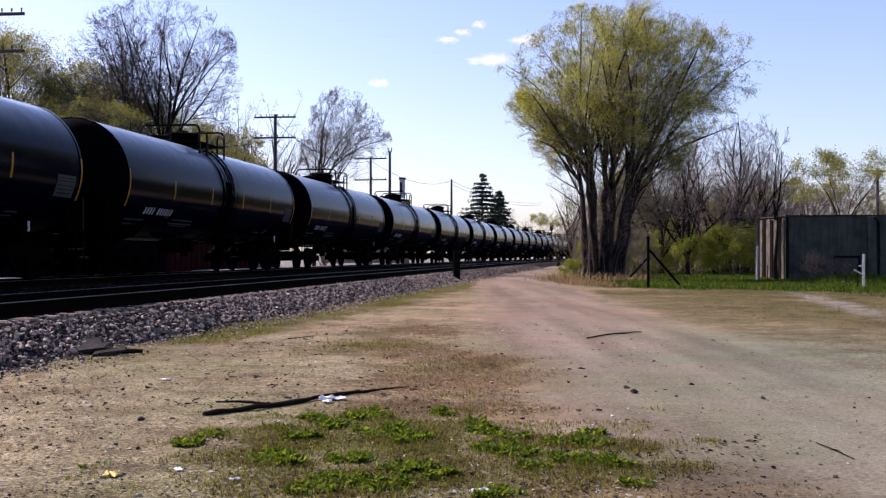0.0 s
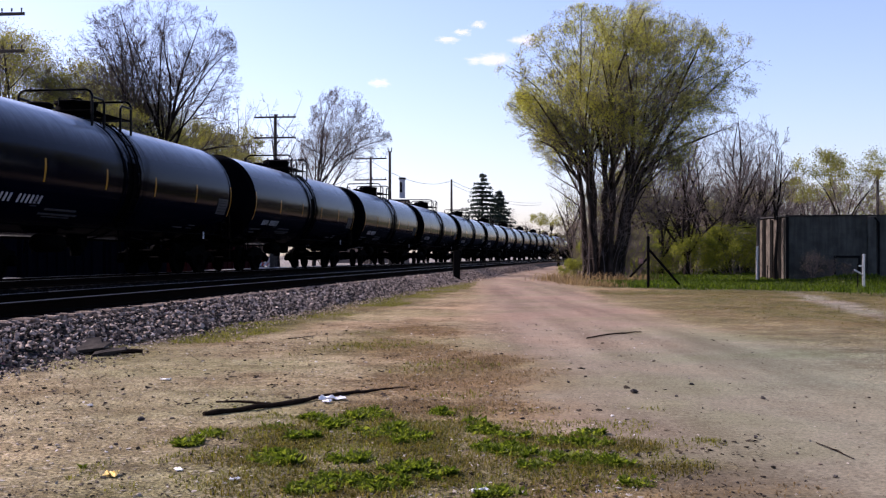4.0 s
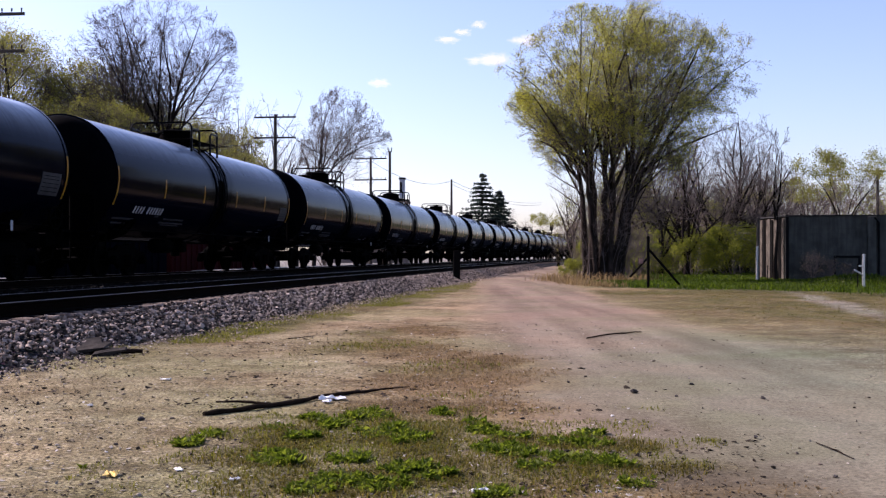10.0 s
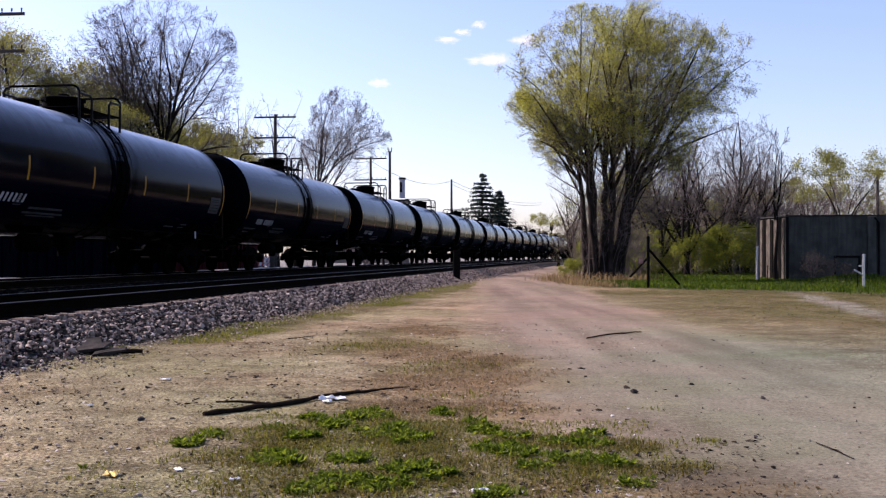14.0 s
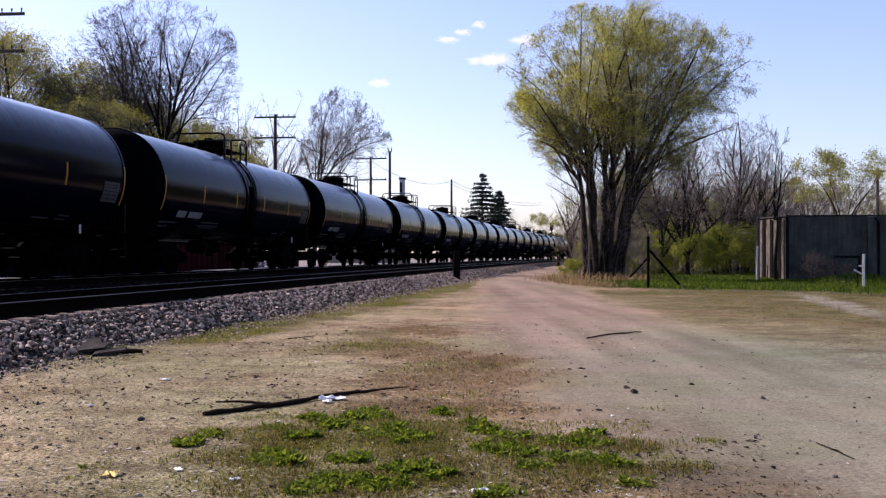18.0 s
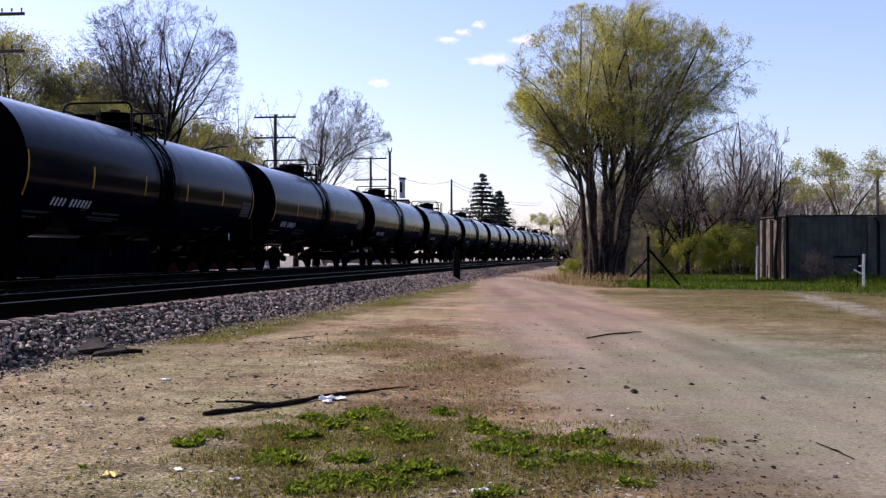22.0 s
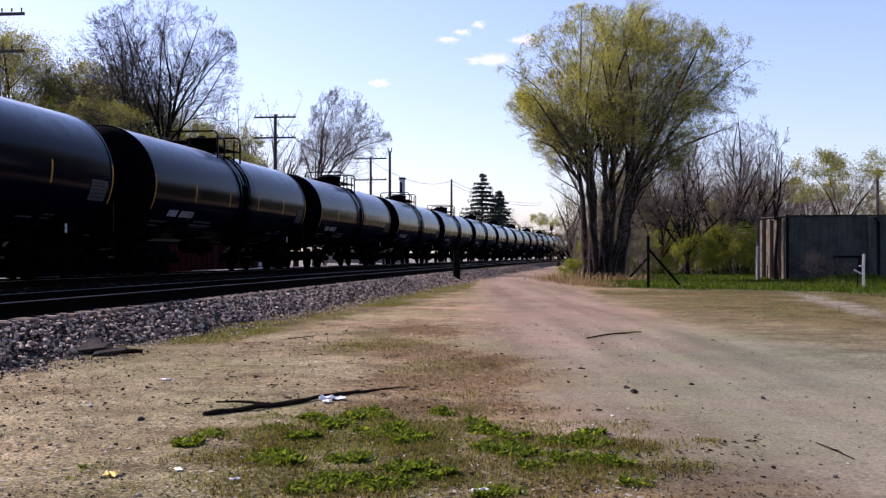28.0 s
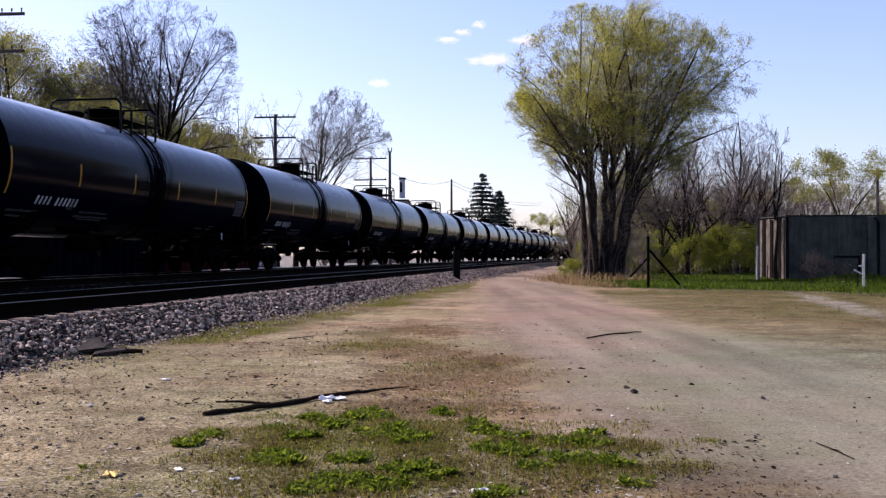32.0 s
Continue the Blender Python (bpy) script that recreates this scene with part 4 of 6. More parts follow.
def grow(rng, stems, levels, envelope=None, up=0.12, jitter=0.16, first=0.3):
    """Branches from stems (start, direction, length, radius). levels: for each level (children, share of the parent's length,
    angle in degrees, steps). Returns rows for tubes with their level and stem, and the tips."""
    rows, tips = [], []
    stack = [(Vector(p), Vector(d).normalized(), ln, r, 0, k) for k, (p, d, ln, r) in enumerate(stems)]
    while stack:
        p, d, ln, r, lv, root = stack.pop()
        kids, share, angle, steps = levels[lv]
        last = lv == len(levels) - 1
        step = ln / steps
        curl = Vector(rng.normal(0, jitter * 0.55, 3)) + Vector((0, 0, up))
        pts, ways = [p], [d]
        for i in range(steps):
            d = (d + curl + Vector(rng.normal(0, jitter * 0.6, 3))).normalized()
            q = pts[-1] + d * step
            if envelope and not envelope(q) and (i or lv):
                break
            pts.append(q)
            ways.append(d)
        n = len(pts) - 1
        if n < 1:
            continue
        rad = [max(r * (1 - 0.86 * i / n), 0.003) for i in range(n + 1)]
        for i in range(n):
            rows.append((*pts[i], *pts[i + 1], rad[i], rad[i + 1], lv, root))
        if not last:
            for f in rng.uniform(0.22 if lv else first, 1.0, kids):
                i = min(int(f * n), n - 1)
                g = f * n - i
                way = ways[i + 1]
                side = Vector(rng.normal(0, 1, 3))
                side = (side - way * side.dot(way)).normalized()
                an = radians(angle * rng.uniform(0.6, 1.3))
                stack.append((pts[i] + (pts[i + 1] - pts[i]) * g, way * math.cos(an) + side * math.sin(an),
                              ln * share * rng.uniform(0.65, 1.2) * (1.15 - 0.5 * f), max((rad[i] + (rad[i + 1] - rad[i]) * g) * 0.56, 0.003), lv + 1, root))
        if lv >= len(levels) - 2:
            tips.append(tuple(pts[-1]))
    return rows, tips


def plant(name, m, rows, label, category, group="", crown=None, thick=BARK_DARK, thin=TWIG, split=1, min_r=0.0):
    """A tree from grown rows: its stems one by one, its branches, and its leaves where it has some. split 0: no stem stands out."""
    t = thing(name, m, label, category, group)
    a = np.asarray([r[:10] for r in rows], float)
    a[:, 6:8] = np.maximum(a[:, 6:8], min_r)
    stem = a[:, 8] < min(split, 1)
    for root in np.unique(a[stem][:, 9]):
        part("trunk", tubes("trunk", a[stem & (a[:, 9] == root)][:, :8], thick, 7), thick, t)
    limbs = ~stem & (a[:, 8] < split)
    if limbs.any():
        tagged(part("boughwork", tubes("boughwork", a[limbs][:, :8], thick, 5), thick, t), kind="stuff")
    small = a[~stem & ~limbs][:, :8]
    if len(small):
        tagged(part("branchwork", tubes("branchwork", small, thin, 3), thin, t), kind="stuff")
    if crown is not None:
        tagged(part("crown", crown, None, t, "small new leaves"), kind="stuff")
    return t


def ellipsoid(c, r, ragged, rng):
    ph = rng.uniform(0, 9, 3)

    def inside(q):
        v = Vector(((q.x - c[0]) / r[0], (q.y - c[1]) / r[1], (q.z - c[2]) / r[2]))
        w = ragged * noise.noise((v.x * 2.2 + ph[0], v.y * 2.2 + ph[1], v.z * 2.2 + ph[2]))
        return v.length < 1.0 + w or q.z < c[2] - r[2] * 0.55
    return inside


def big_tree():
    """The many-stemmed tree beside the lane: stout stems from one foot, fanning out into limbs."""
    rng = np.random.default_rng(11)
    heights = (0.0, 2.0, 3.6, 4.8, 6.1, 7.3, 9.0, 10.0, 10.9, 12.0, 12.6)
    left = (1.0, 1.3, 1.7, 2.7, 3.9, 4.2, 4.6, 4.1, 3.1, 1.7, 0.4)
    right = (1.0, 3.0, 3.2, 3.5, 4.9, 5.9, 6.4, 6.0, 4.2, 2.2, 0.8)

    def env(q):
        wide = np.interp(q.z, heights, right if q.x > 0.3 else left)
        ragged = 1.05 + 0.26 * noise.noise((q.x * 0.8, q.y * 0.8 + 3.0, q.z * 0.8))
        return math.hypot((q.x - 0.3) / wide, q.y / (wide * 0.92)) < ragged + rng.normal(-0.04, 0.11) and q.z < 12.1 + rng.normal(-0.1, 0.25)
    tree = thing("tree", pose(6.85, 46.6, 0), "broad many-stemmed tree with fresh yellow-green leaves", "tree")
    twigs, tips = [], []
    # each stem: foot x, y; fork x, y, z; girth; reach of its limbs from x to x
    for bx, by, fx, fy, fz, r, lo, hi in ((-0.62, 0.1, -0.95, 0.2, 5.0, 0.17, -5.2, -3.0), (-0.4, -0.35, -0.6, -0.7, 4.7, 0.2, -4.4, -1.6), (-0.15, 0.4, -0.25, 0.8, 5.4, 0.18, -2.6, 0.2),
                                          (0.1, -0.3, 0.15, -0.5, 4.7, 0.23, -1.4, 1.4), (0.4, 0.2, 0.65, 0.5, 5.3, 0.2, 0.0, 3.0), (0.55, -0.25, 1.15, -0.6, 4.3, 0.22, 1.2, 5.0), (0.75, 0.15, 1.65, 0.4, 4.6, 0.19, 3.4, 6.5),
                                          (-0.3, -0.55, -0.75, -1.0, 4.2, 0.11, -2.0, 0.5), (0.3, -0.6, 0.45, -1.0, 3.9, 0.12, -1.0, 4.6), (0.9, -0.2, 1.4, -0.8, 3.7, 0.1, 2.4, 6.5)):
        pts, n = [], 7
        for i in range(n + 1):
            f = i / n
            pts.append(Vector((bx + (fx - bx) * f ** 1.5 + rng.normal(0, 0.035), by + (fy - by) * f + rng.normal(0, 0.035), -0.1 + (fz + 0.1) * f)))
        rows = [(*pts[i], *pts[i + 1], r * (1.25 if i == 0 else 1 - 0.52 * i / n), r * (1 - 0.52 * (i + 1) / n)) for i in range(n)]
        limbs = []
        for k in range(5):
            tx = lo + (hi - lo) * (k + 0.5) / 5 + rng.normal(0, 0.2)
            tz = float(np.interp(tx, (-5.0, -4.0, -3.0, -1.6, 0.0, 2.2, 3.0, 5.0, 5.7), (8.6, 9.6, 10.4, 11.4, 11.9, 11.6, 10.9, 10.4, 9.0)))
            ty = (3.6 * math.sqrt(max(0.05, 1 - (tx / 6.2) ** 2))) * (-0.9, 0.35, 0.95, -0.4, 0.05)[k]
            i = (n, n - 1, n - 1, n - 2, n)[k]
            way = Vector((tx, ty, tz)) - pts[i]
            limbs.append((tuple(pts[i]), way, way.length * 1.06, r * (0.46, 0.32, 0.38, 0.28, 0.4)[k]))
        got, ends = grow(rng, limbs, [(10, 0.37, 33, 10), (6, 0.48, 38, 6), (4, 0.52, 42, 4), (2, 0.6, 46, 2), (0, 0.5, 40, 2)], env, 0.0, 0.08, 0.03)
        rows += [w[:8] for w in got if w[8] < 1]
        twigs += [w[:8] for w in got if w[8] >= 1]
        tips += ends
        part("stem", tubes("stem", rows, BARK_BROWN, 8), BARK_BROWN, tree)
    # low bare boughs towards the lawn, and fine shoots round the foot
    low = [((0.9, -0.3, 2.2), (1.0, -0.1, 0.22), 2.6, 0.045), ((1.1, 0.1, 2.9), (1.0, 0.2, 0.12), 2.9, 0.05), ((1.2, -0.4, 3.5), (1.0, -0.25, 0.3), 3.2, 0.05), ((-0.9, 0, 3.2), (-1.0, 0.1, 0.75), 2.6, 0.04),
           ((-1.0, -0.3, 3.9), (-1.0, -0.2, 0.7), 3.0, 0.045)]
    for _ in range(14):
        x = rng.uniform(-0.5, 1.5)
        low.append(((x, rng.uniform(-0.8, 0.5), rng.uniform(1.5, 3.5)), (rng.normal(0, 0.35) + 0.5 * x, rng.normal(-0.2, 0.35), 1.0), rng.uniform(2.6, 4.6), 0.022))
    for _ in range(32):
        x, y = rng.uniform(-1.1, 1.0), rng.uniform(-0.8, 0.6)
        low.append(((x, y, 0.0), (rng.normal(0, 0.16) + 0.1 * x, rng.normal(0, 0.16), 1.0), rng.uniform(1.6, 4.4), 0.014))
    got, _ = grow(rng, low, [(9, 0.4, 48, 7), (5, 0.5, 45, 4), (0, 0.5, 40, 2)], env, 0.0, 0.12)
    twigs += [w[:8] for w in got]
    a = np.asarray(twigs)
    a[:, 6:8] = np.maximum(a[:, 6:8], 0.005)
    tagged(part("branchwork", tubes("branchwork", a, TWIG, 3), TWIG, tree), kind="stuff")
    # new leaves along the outer twigs in loose tufts, thick towards the top, none on the low boughs
    outer = np.asarray([w for w in twigs if w[6] < 0.012])
    spots = outer[:, :3] + (outer[:, 3:6] - outer[:, :3]) * rng.uniform(0, 1, (len(outer), 1))
    keep = []
    for p in spots:
        d = 0.6 + 0.6 * noise.noise((p[0] * 0.7, p[1] * 0.7 + 7.0, p[2] * 0.7)) + 0.4 * noise.noise((p[0] * 2.3, p[1] * 2.3, p[2] * 2.3))
        bare = (p[2] - 3.8) / 2.6 - max(0.0, -2.2 - p[0]) * 0.16 * max(0.0, 8.6 - p[2])
        if rng.uniform() < d * min(1.0, bare):
            keep.append(p)
    pick = np.array(keep)[rng.permutation(len(keep))[:30000]]
    tagged(part("crown", leaves("crown", pick, 0.027, LEAF_SPRING, rng, 0.1, 7), None, tree, "small new leaves"), kind="stuff")
    return tree


def dome_tree(seed, height, left, right, low, trunk, limbs_n, levels, foot=(0.0, 0.0), upright=0.6, depth=0.8, girth=0.012, leafy=None, size=0.03, each=3, ragged=0.25, most=20000):
    """A tree whose limbs fan out from the top of its trunk to a dome that reaches left and right, from low up to its height.
    foot: how far the trunk's foot stands from the middle of the dome. Returns its rows and crown mesh."""
    rng = np.random.default_rng(seed)
    ph = rng.uniform(0, 9, 3)

    def env(q):
        side = right if q.x > 0 else left
        v = Vector((q.x / side, q.y / (depth * (left + right) / 2), max(q.z - low, 0.0) / (height - low)))
        return v.length < 1.1 + ragged * noise.noise((v.x * 3 + ph[0], v.y * 3 + ph[1], v.z * 3 + ph[2])) and q.z > low * 0.6
    base, top = Vector((foot[0], foot[1], -0.2)), Vector((foot[0] * upright, foot[1] * upright, trunk))
    r = height * girth
    n = 6
    pts = [base + (top - base) * (i / n) + Vector(rng.normal(0, r * 0.25, 3)) * (0 < i) for i in range(n + 1)]
    rows = [(*pts[i], *pts[i + 1], r * (1.2 - 0.45 * i / n), r * (1.2 - 0.45 * (i + 1) / n), 0, 0) for i in range(n)]
    stems = []
    for k in range(limbs_n):
        f = (k + 0.5) / limbs_n * 2 - 1
        side = right if f > 0 else left
        tx = f * side * 0.97 + rng.normal(0, 0.06 * side)
        ty = depth * (left + right) / 2 * math.sqrt(max(0.04, 1 - f * f)) * (0.0, -0.75, 0.6, -0.3, 0.85)[k % 5]
        tz = low + (height - low) * math.sqrt(max(0.05, 1 - f * f - (0.6 * ty / (depth * (left + right) / 2)) ** 2))
        i = (n, n, n - 1, n, n - 2)[k % 5]
        way = Vector((tx, ty, tz)) - pts[i]
        stems.append((tuple(pts[i]), way, way.length * 1.05, r * (0.6, 0.42, 0.5, 0.36, 0.45)[k % 5]))
    got, tips = grow(rng, stems, levels, env, 0.01, 0.1, 0.12)
    rows += [(*w[:8], w[8] + 1, 0) for w in got]
    crown = None
    if leafy:
        t = np.array([p for p in tips if p[2] > low + 0.1 * (height - low)])
        crown = leaves("crown", t[rng.permutation(len(t))[:most]], size, leafy, rng, 0.18, each)
    return rows, crown


def shed_tree():
    """A slim bare tree that rises straight before the boards."""
    rng = np.random.default_rng(5)
    rows, _ = grow(rng, [((0, 0, -0.1), (0.02, 0, 1), 3.3, 0.115), ((0.0, 0, 2.6), (-0.1, 0.1, 1), 3.0, 0.06), ((0.03, 0, 2.9), (0.3, 0, 1), 2.8, 0.05), ((0.02, 0, 2.8), (0.5, 0.2, 1), 1.9, 0.03)],
                   [(6, 0.42, 30, 8), (4, 0.5, 35, 4), (3, 0.5, 40, 3), (0, 0.5, 40, 2)], None, 0.05, 0.05)
    rows = [w for w in rows if w[8] == 0 or w[2] > 2.95]
    return plant("tree", pose(14.24, 46.0, 0), rows, "slim bare tree against the shed's boarded end", "tree", "trees behind the lawn", split=1, min_r=0.008)


def bare_kind(seed, height, width, lean=0.0, stems_n=1, leafy=None, dense=1.0, leaf_each=2, label="", trunk=BARK_DARK, size=0.07, min_r=0.008, clear=0.25, spread=0.5, rise=0.04, bushy=False, fine=0, girth=1.0):
    """Grows one kind of tree; returns its rows and crown mesh."""
    rng = np.random.default_rng(seed)
    env = ellipsoid((lean * 0.5, 0, height * 0.6), (width / 2, width / 2, height * 0.42), 0.55 if bushy else 0.35, rng)
    stems, fork = [], height * (0.0 if stems_n < 4 or bushy else 0.13)
    for i in range(stems_n):
        a = 2.399 * i + seed
        k = 0.0 if stems_n == 1 else 0.05 + spread * (i / (stems_n - 1)) ** 0.8
        stems.append(((0.12 * math.cos(a) * k + lean * 0.1, 0.12 * math.sin(a) * k, fork - 0.1), (lean / height + k * math.cos(a), k * math.sin(a), 1.0),
                      height * rng.uniform(0.95, 1.15), height * girth * (0.015 if stems_n == 1 else 0.0105)))
    rows, tips = grow(rng, stems, [(int(13 * dense) if stems_n == 1 else int(8 * dense), 0.5, 42, 8), (int(9 * dense), 0.5, 38, 5), (int(7 * dense), 0.5, 40, 3), (fine, 0.6, 42, 2), (0, 0.6, 40, 2)][:5 if fine else 4],
                      env, rise, 0.13)
    rows = [r for r in rows if r[8] == 0 or r[5] > height * clear]
    if fork:
        rows += [(0, 0, -0.2, 0, 0, fork * 0.5, height * 0.022, height * 0.018, 0, -1), (0, 0, fork * 0.5, lean * 0.1, 0, fork, height * 0.018, height * 0.015, 0, -1)]
    crown = None
    if leafy:
        t = np.array([p for p in tips if p[2] > height * clear])
        t = t[rng.permutation(len(t))[:9000]]
        crown = leaves("crown", t, size, leafy, rng, 0.16, leaf_each)
    return rows, crown


def woods():
    made = {}

    def kind(key, *a, **k):
        made[key] = bare_kind(*a, **k)

    def dome(key, *a, **k):
        made[key] = dome_tree(*a, **k)

    def put(key, name, x, y, turn, scale, label, category="tree", group="", thick=BARK_DARK, z=0.0):
        m = pose(x, y, z, 0, 0, turn) @ Matrix.Scale(scale, 4)
        if isinstance(made[key], bpy.types.Object):
            t = copy_thing(made[key], pose(x, y, z, 0, 0, turn))
            t.scale = (scale,) * 3
            return tagged(t, label, category, group)
        rows, crown = made[key]
        t = plant(name, m, rows, label, category, group, crown, thick, TWIG_DARK if key.startswith("bare_wide") else TWIG, 0 if category in ("bush", "shrub") else 2, 0.0055)
        made[key] = t
        return t

    twiggy = [(10, 0.42, 30, 10), (7, 0.5, 34, 6), (4, 0.56, 38, 4), (3, 0.62, 40, 2), (0, 0.5, 40, 2)]
    airy = [(9, 0.42, 34, 10), (6, 0.5, 36, 6), (4, 0.56, 38, 4), (3, 0.62, 40, 2), (0, 0.5, 40, 2)]
    dome("bare_wide", 41, 16.6, 5.4, 5.2, 8.0, 7.6, 18, airy, foot=(-0.2, 0.0), girth=0.0125, ragged=0.1)
    dome("bare_wide_pair", 47, 16.2, 5.4, 3.2, 7.4, 7.6, 17, airy, foot=(0.7, 0.0), girth=0.0115, ragged=0.1)
    dome("bare_round", 22, 15.2, 3.7, 3.9, 8.2, 6.6, 13, twiggy, foot=(-2.5, 0.0), upright=0.9, girth=0.011, ragged=0.15)
    kind("bare_light", 29, 9.4, 5.6, stems_n=4, dense=0.85, clear=0.3, spread=0.4, rise=0.03, girth=1.3)
    kind("bare_small", 32, 9.5, 6.5, stems_n=7, dense=0.85, clear=0.15, spread=0.75, rise=0.01)
    kind("bare_slim", 23, 13.0, 5.2, stems_n=1, dense=1.0, clear=0.3)
    kind("sapling", 24, 11.0, 3.8, stems_n=4, dense=0.6, clear=0.25, spread=0.25, girth=1.35)
    kind("leafy", 25, 13.0, 11.0, stems_n=9, leafy=LEAF_OLIVE, dense=0.9, leaf_each=8, size=0.05, clear=0.08, spread=0.8, rise=0.02, girth=1.2)
    dome("leafy_round", 26, 8.3, 3.7, 3.7, 5.9, 2.2, 15, [(9, 0.36, 38, 8), (6, 0.46, 42, 5), (4, 0.5, 44, 3), (0, 0.5, 40, 2)], girth=0.012, leafy=LEAF_OLIVE, size=0.046, each=15, ragged=0.12)
    kind("bush", 27, 3.2, 3.8, stems_n=9, leafy=LEAF_BUSH, dense=0.7, leaf_each=11, size=0.05, clear=0.02, spread=0.7, bushy=True)
    kind("brush", 28, 4.2, 4.0, stems_n=10, leafy=LEAF_BROWN, dense=0.7, leaf_each=1, size=0.035, clear=0.02, spread=0.6, bushy=True)

    kind("green_brush", 30, 4.2, 4.0, stems_n=9, leafy=LEAF_BUSH, dense=0.65, leaf_each=2, size=0.042, clear=0.02, spread=0.6, bushy=True)

    g = "trees behind the railway"
    put("bare_wide", "tree", -17.3, 66.5, 0, 1.0, "tall bare spreading tree with a forked trunk", group=g)
    put("bare_wide_pair", "tree", -20.0, 67.5, 0, 1.0, "tall bare tree that leans from its neighbour", group=g)
    put("bare_round", "tree", -8.6, 92.0, 0, 1.0, "bare rounded tree with fine pale twigs", group=g, thick=BARK_GREY)
    for x, y, a, k in ((-26.5, 66.0, 10, 1.12), (-31.5, 69.0, 130, 1.25), (-23.0, 70.0, 250, 1.0), (-25.5, 86.0, 310, 1.15), (-20.5, 90.0, 190, 0.95), (-29.0, 60.0, 210, 0.85), (-24.6, 73.0, 35, 1.08), (-28.5, 73.0, 285, 1.25), (-16.0, 75.0, 15, 0.74), (-20.6, 61.5, 160, 0.8)):
        put("leafy", "tree", x, y, a, k, "tree with thin yellow-olive spring foliage", group=g, thick=BARK_GREY)
    for x, y, a, k in ((-17.0, 86.0, 0, 1.45), (-14.9, 84.0, 120, 1.55), (-13.7, 88.0, 220, 1.55), (-18.4, 82.0, 300, 1.4), (-8.0, 104.0, 40, 0.7), (-29.5, 76.0, 80, 1.4),
                       (-15.6, 92.0, 20, 1.3), (-12.6, 92.0, 200, 1.25), (-6.0, 108.0, 140, 0.75)):
        put("sapling", "tree", x, y, a, k, "thin bare sapling with upright stems", group=g)
    for x, y, a, k in ((-25, 70, 0, 1.6), (-21.5, 72, 50, 1.7), (-18.5, 75, 100, 1.5), (-29, 66, 150, 1.8), (-16, 80, 200, 1.4), (-13.5, 84, 260, 1.2), (-33, 64, 20, 1.8),
                       (-10.5, 95, 120, 1.2), (-7.4, 104, 220, 1.3), (-23.5, 66, 75, 1.5), (-19.5, 80, 160, 1.8), (-27, 62, 300, 1.4)):
        put("brush", "shrub", x, y, a, k, "bare brown thicket shrub with last dry leaves", "shrub", "thicket behind the railway")

    put("leafy_round", "tree", -18.7, 84.0, 60, 1.42, "tree with thin yellow-olive spring foliage", group=g)
    put("leafy_round", "tree", -23.0, 80.0, 200, 1.5, "tree with thin yellow-olive spring foliage", group=g)

    g = "trees behind the lawn"
    put("leafy_round", "tree", 26.5, 71.0, 0, 1.0, "tree with a flat yellow-green crown over bare limbs", group=g)
    put("leafy_round", "tree", 26.9, 80.0, 140, 0.85, "tree with a thin yellow-green crown", group=g)
    for x, y, a, k in ((16.7, 64.0, 0, 0.85), (18.1, 65.0, 90, 0.86), (15.3, 72.0, 200, 0.92), (20.4, 67.0, 310, 0.62), (22.4, 73.0, 30, 0.66), (13.2, 74.0, 300, 0.95), (21.6, 82.0, 150, 0.75),
                       (31.0, 78.0, 60, 0.62), (18.4, 90.0, 240, 1.0), (11.2, 78.0, 20, 0.9), (24.6, 84.0, 80, 0.68)):
        put("bare_slim", "tree", x, y, a, k, "slim bare dark-barked tree", group=g)
    for x, y, a, k in ((14.4, 64.0, 0, 0.7), (16.0, 69.0, 70, 0.8), (18.6, 73.0, 140, 0.75), (20.8, 76.0, 210, 0.75), (22.3, 70.0, 280, 0.6), (12.0, 70.0, 20, 0.8), (24.6, 90.0, 100, 0.8),
                       (28.8, 84.0, 170, 0.8), (17.2, 80.0, 310, 0.9), (20.0, 66.0, 33, 0.62), (13.0, 82.0, 50, 0.9), (15.0, 88.0, 95, 0.95), (19.5, 86.0, 195, 0.8), (22.5, 88.0, 345, 0.75),
                       (27.0, 92.0, 25, 0.75), (33.0, 88.0, 65, 0.75), (10.0, 84.0, 255, 0.9), (36.0, 80.0, 5, 0.7)):
        put("sapling", "tree", x, y, a, k, "thin bare sapling with upright stems", group=g)
    for x, y, a, k in ((16.7, 63.0, 20, 1.0), (18.4, 65.0, 130, 1.02), (12.9, 70.0, 310, 1.0), (20.6, 70.0, 260, 0.9)):
        put("bare_light", "tree", x, y, a, k, "bare dark-limbed tree with a haze of fine twigs", group=g)
    for x, y, a, k in ((11.8, 67.0, 240, 0.5), (19.8, 74.0, 120, 0.45)):
        put("leafy", "tree", x, y, a, k, "young tree with thin yellow-olive spring foliage", group=g)
    put("bare_small", "tree", 28.2, 92.0, 100, 1.06, "bare pale-twigged tree behind the shed", group=g)
    for x, y, a, k in ((13.4, 59.0, 40, 0.95), (15.6, 61.5, 130, 0.85), (14.6, 70.0, 300, 1.1)):
        put("bare_small", "tree", x, y, a, k, "low bare tree with tangled brown twigs", group=g)
    put("bare_small", "tree", 12.6, 62.0, 200, 0.9, "low bare tree with tangled twigs", group=g)
    for x, y, a, k in ((16.0, 59.5, 0, 0.78), (10.6, 58.5, 15, 0.66), (13.6, 58.4, 190, 0.62), (18.6, 60.5, 330, 0.8), (12.3, 63.0, 80, 0.72), (10.4, 64.5, 160, 0.7), (14.1, 65.0, 230, 0.8), (5.75, 48.0, 300, 0.3), (17.4, 63.0, 40, 0.85), (9.0, 62.0, 10, 0.6),
                       (11.4, 61.0, 130, 0.5)):
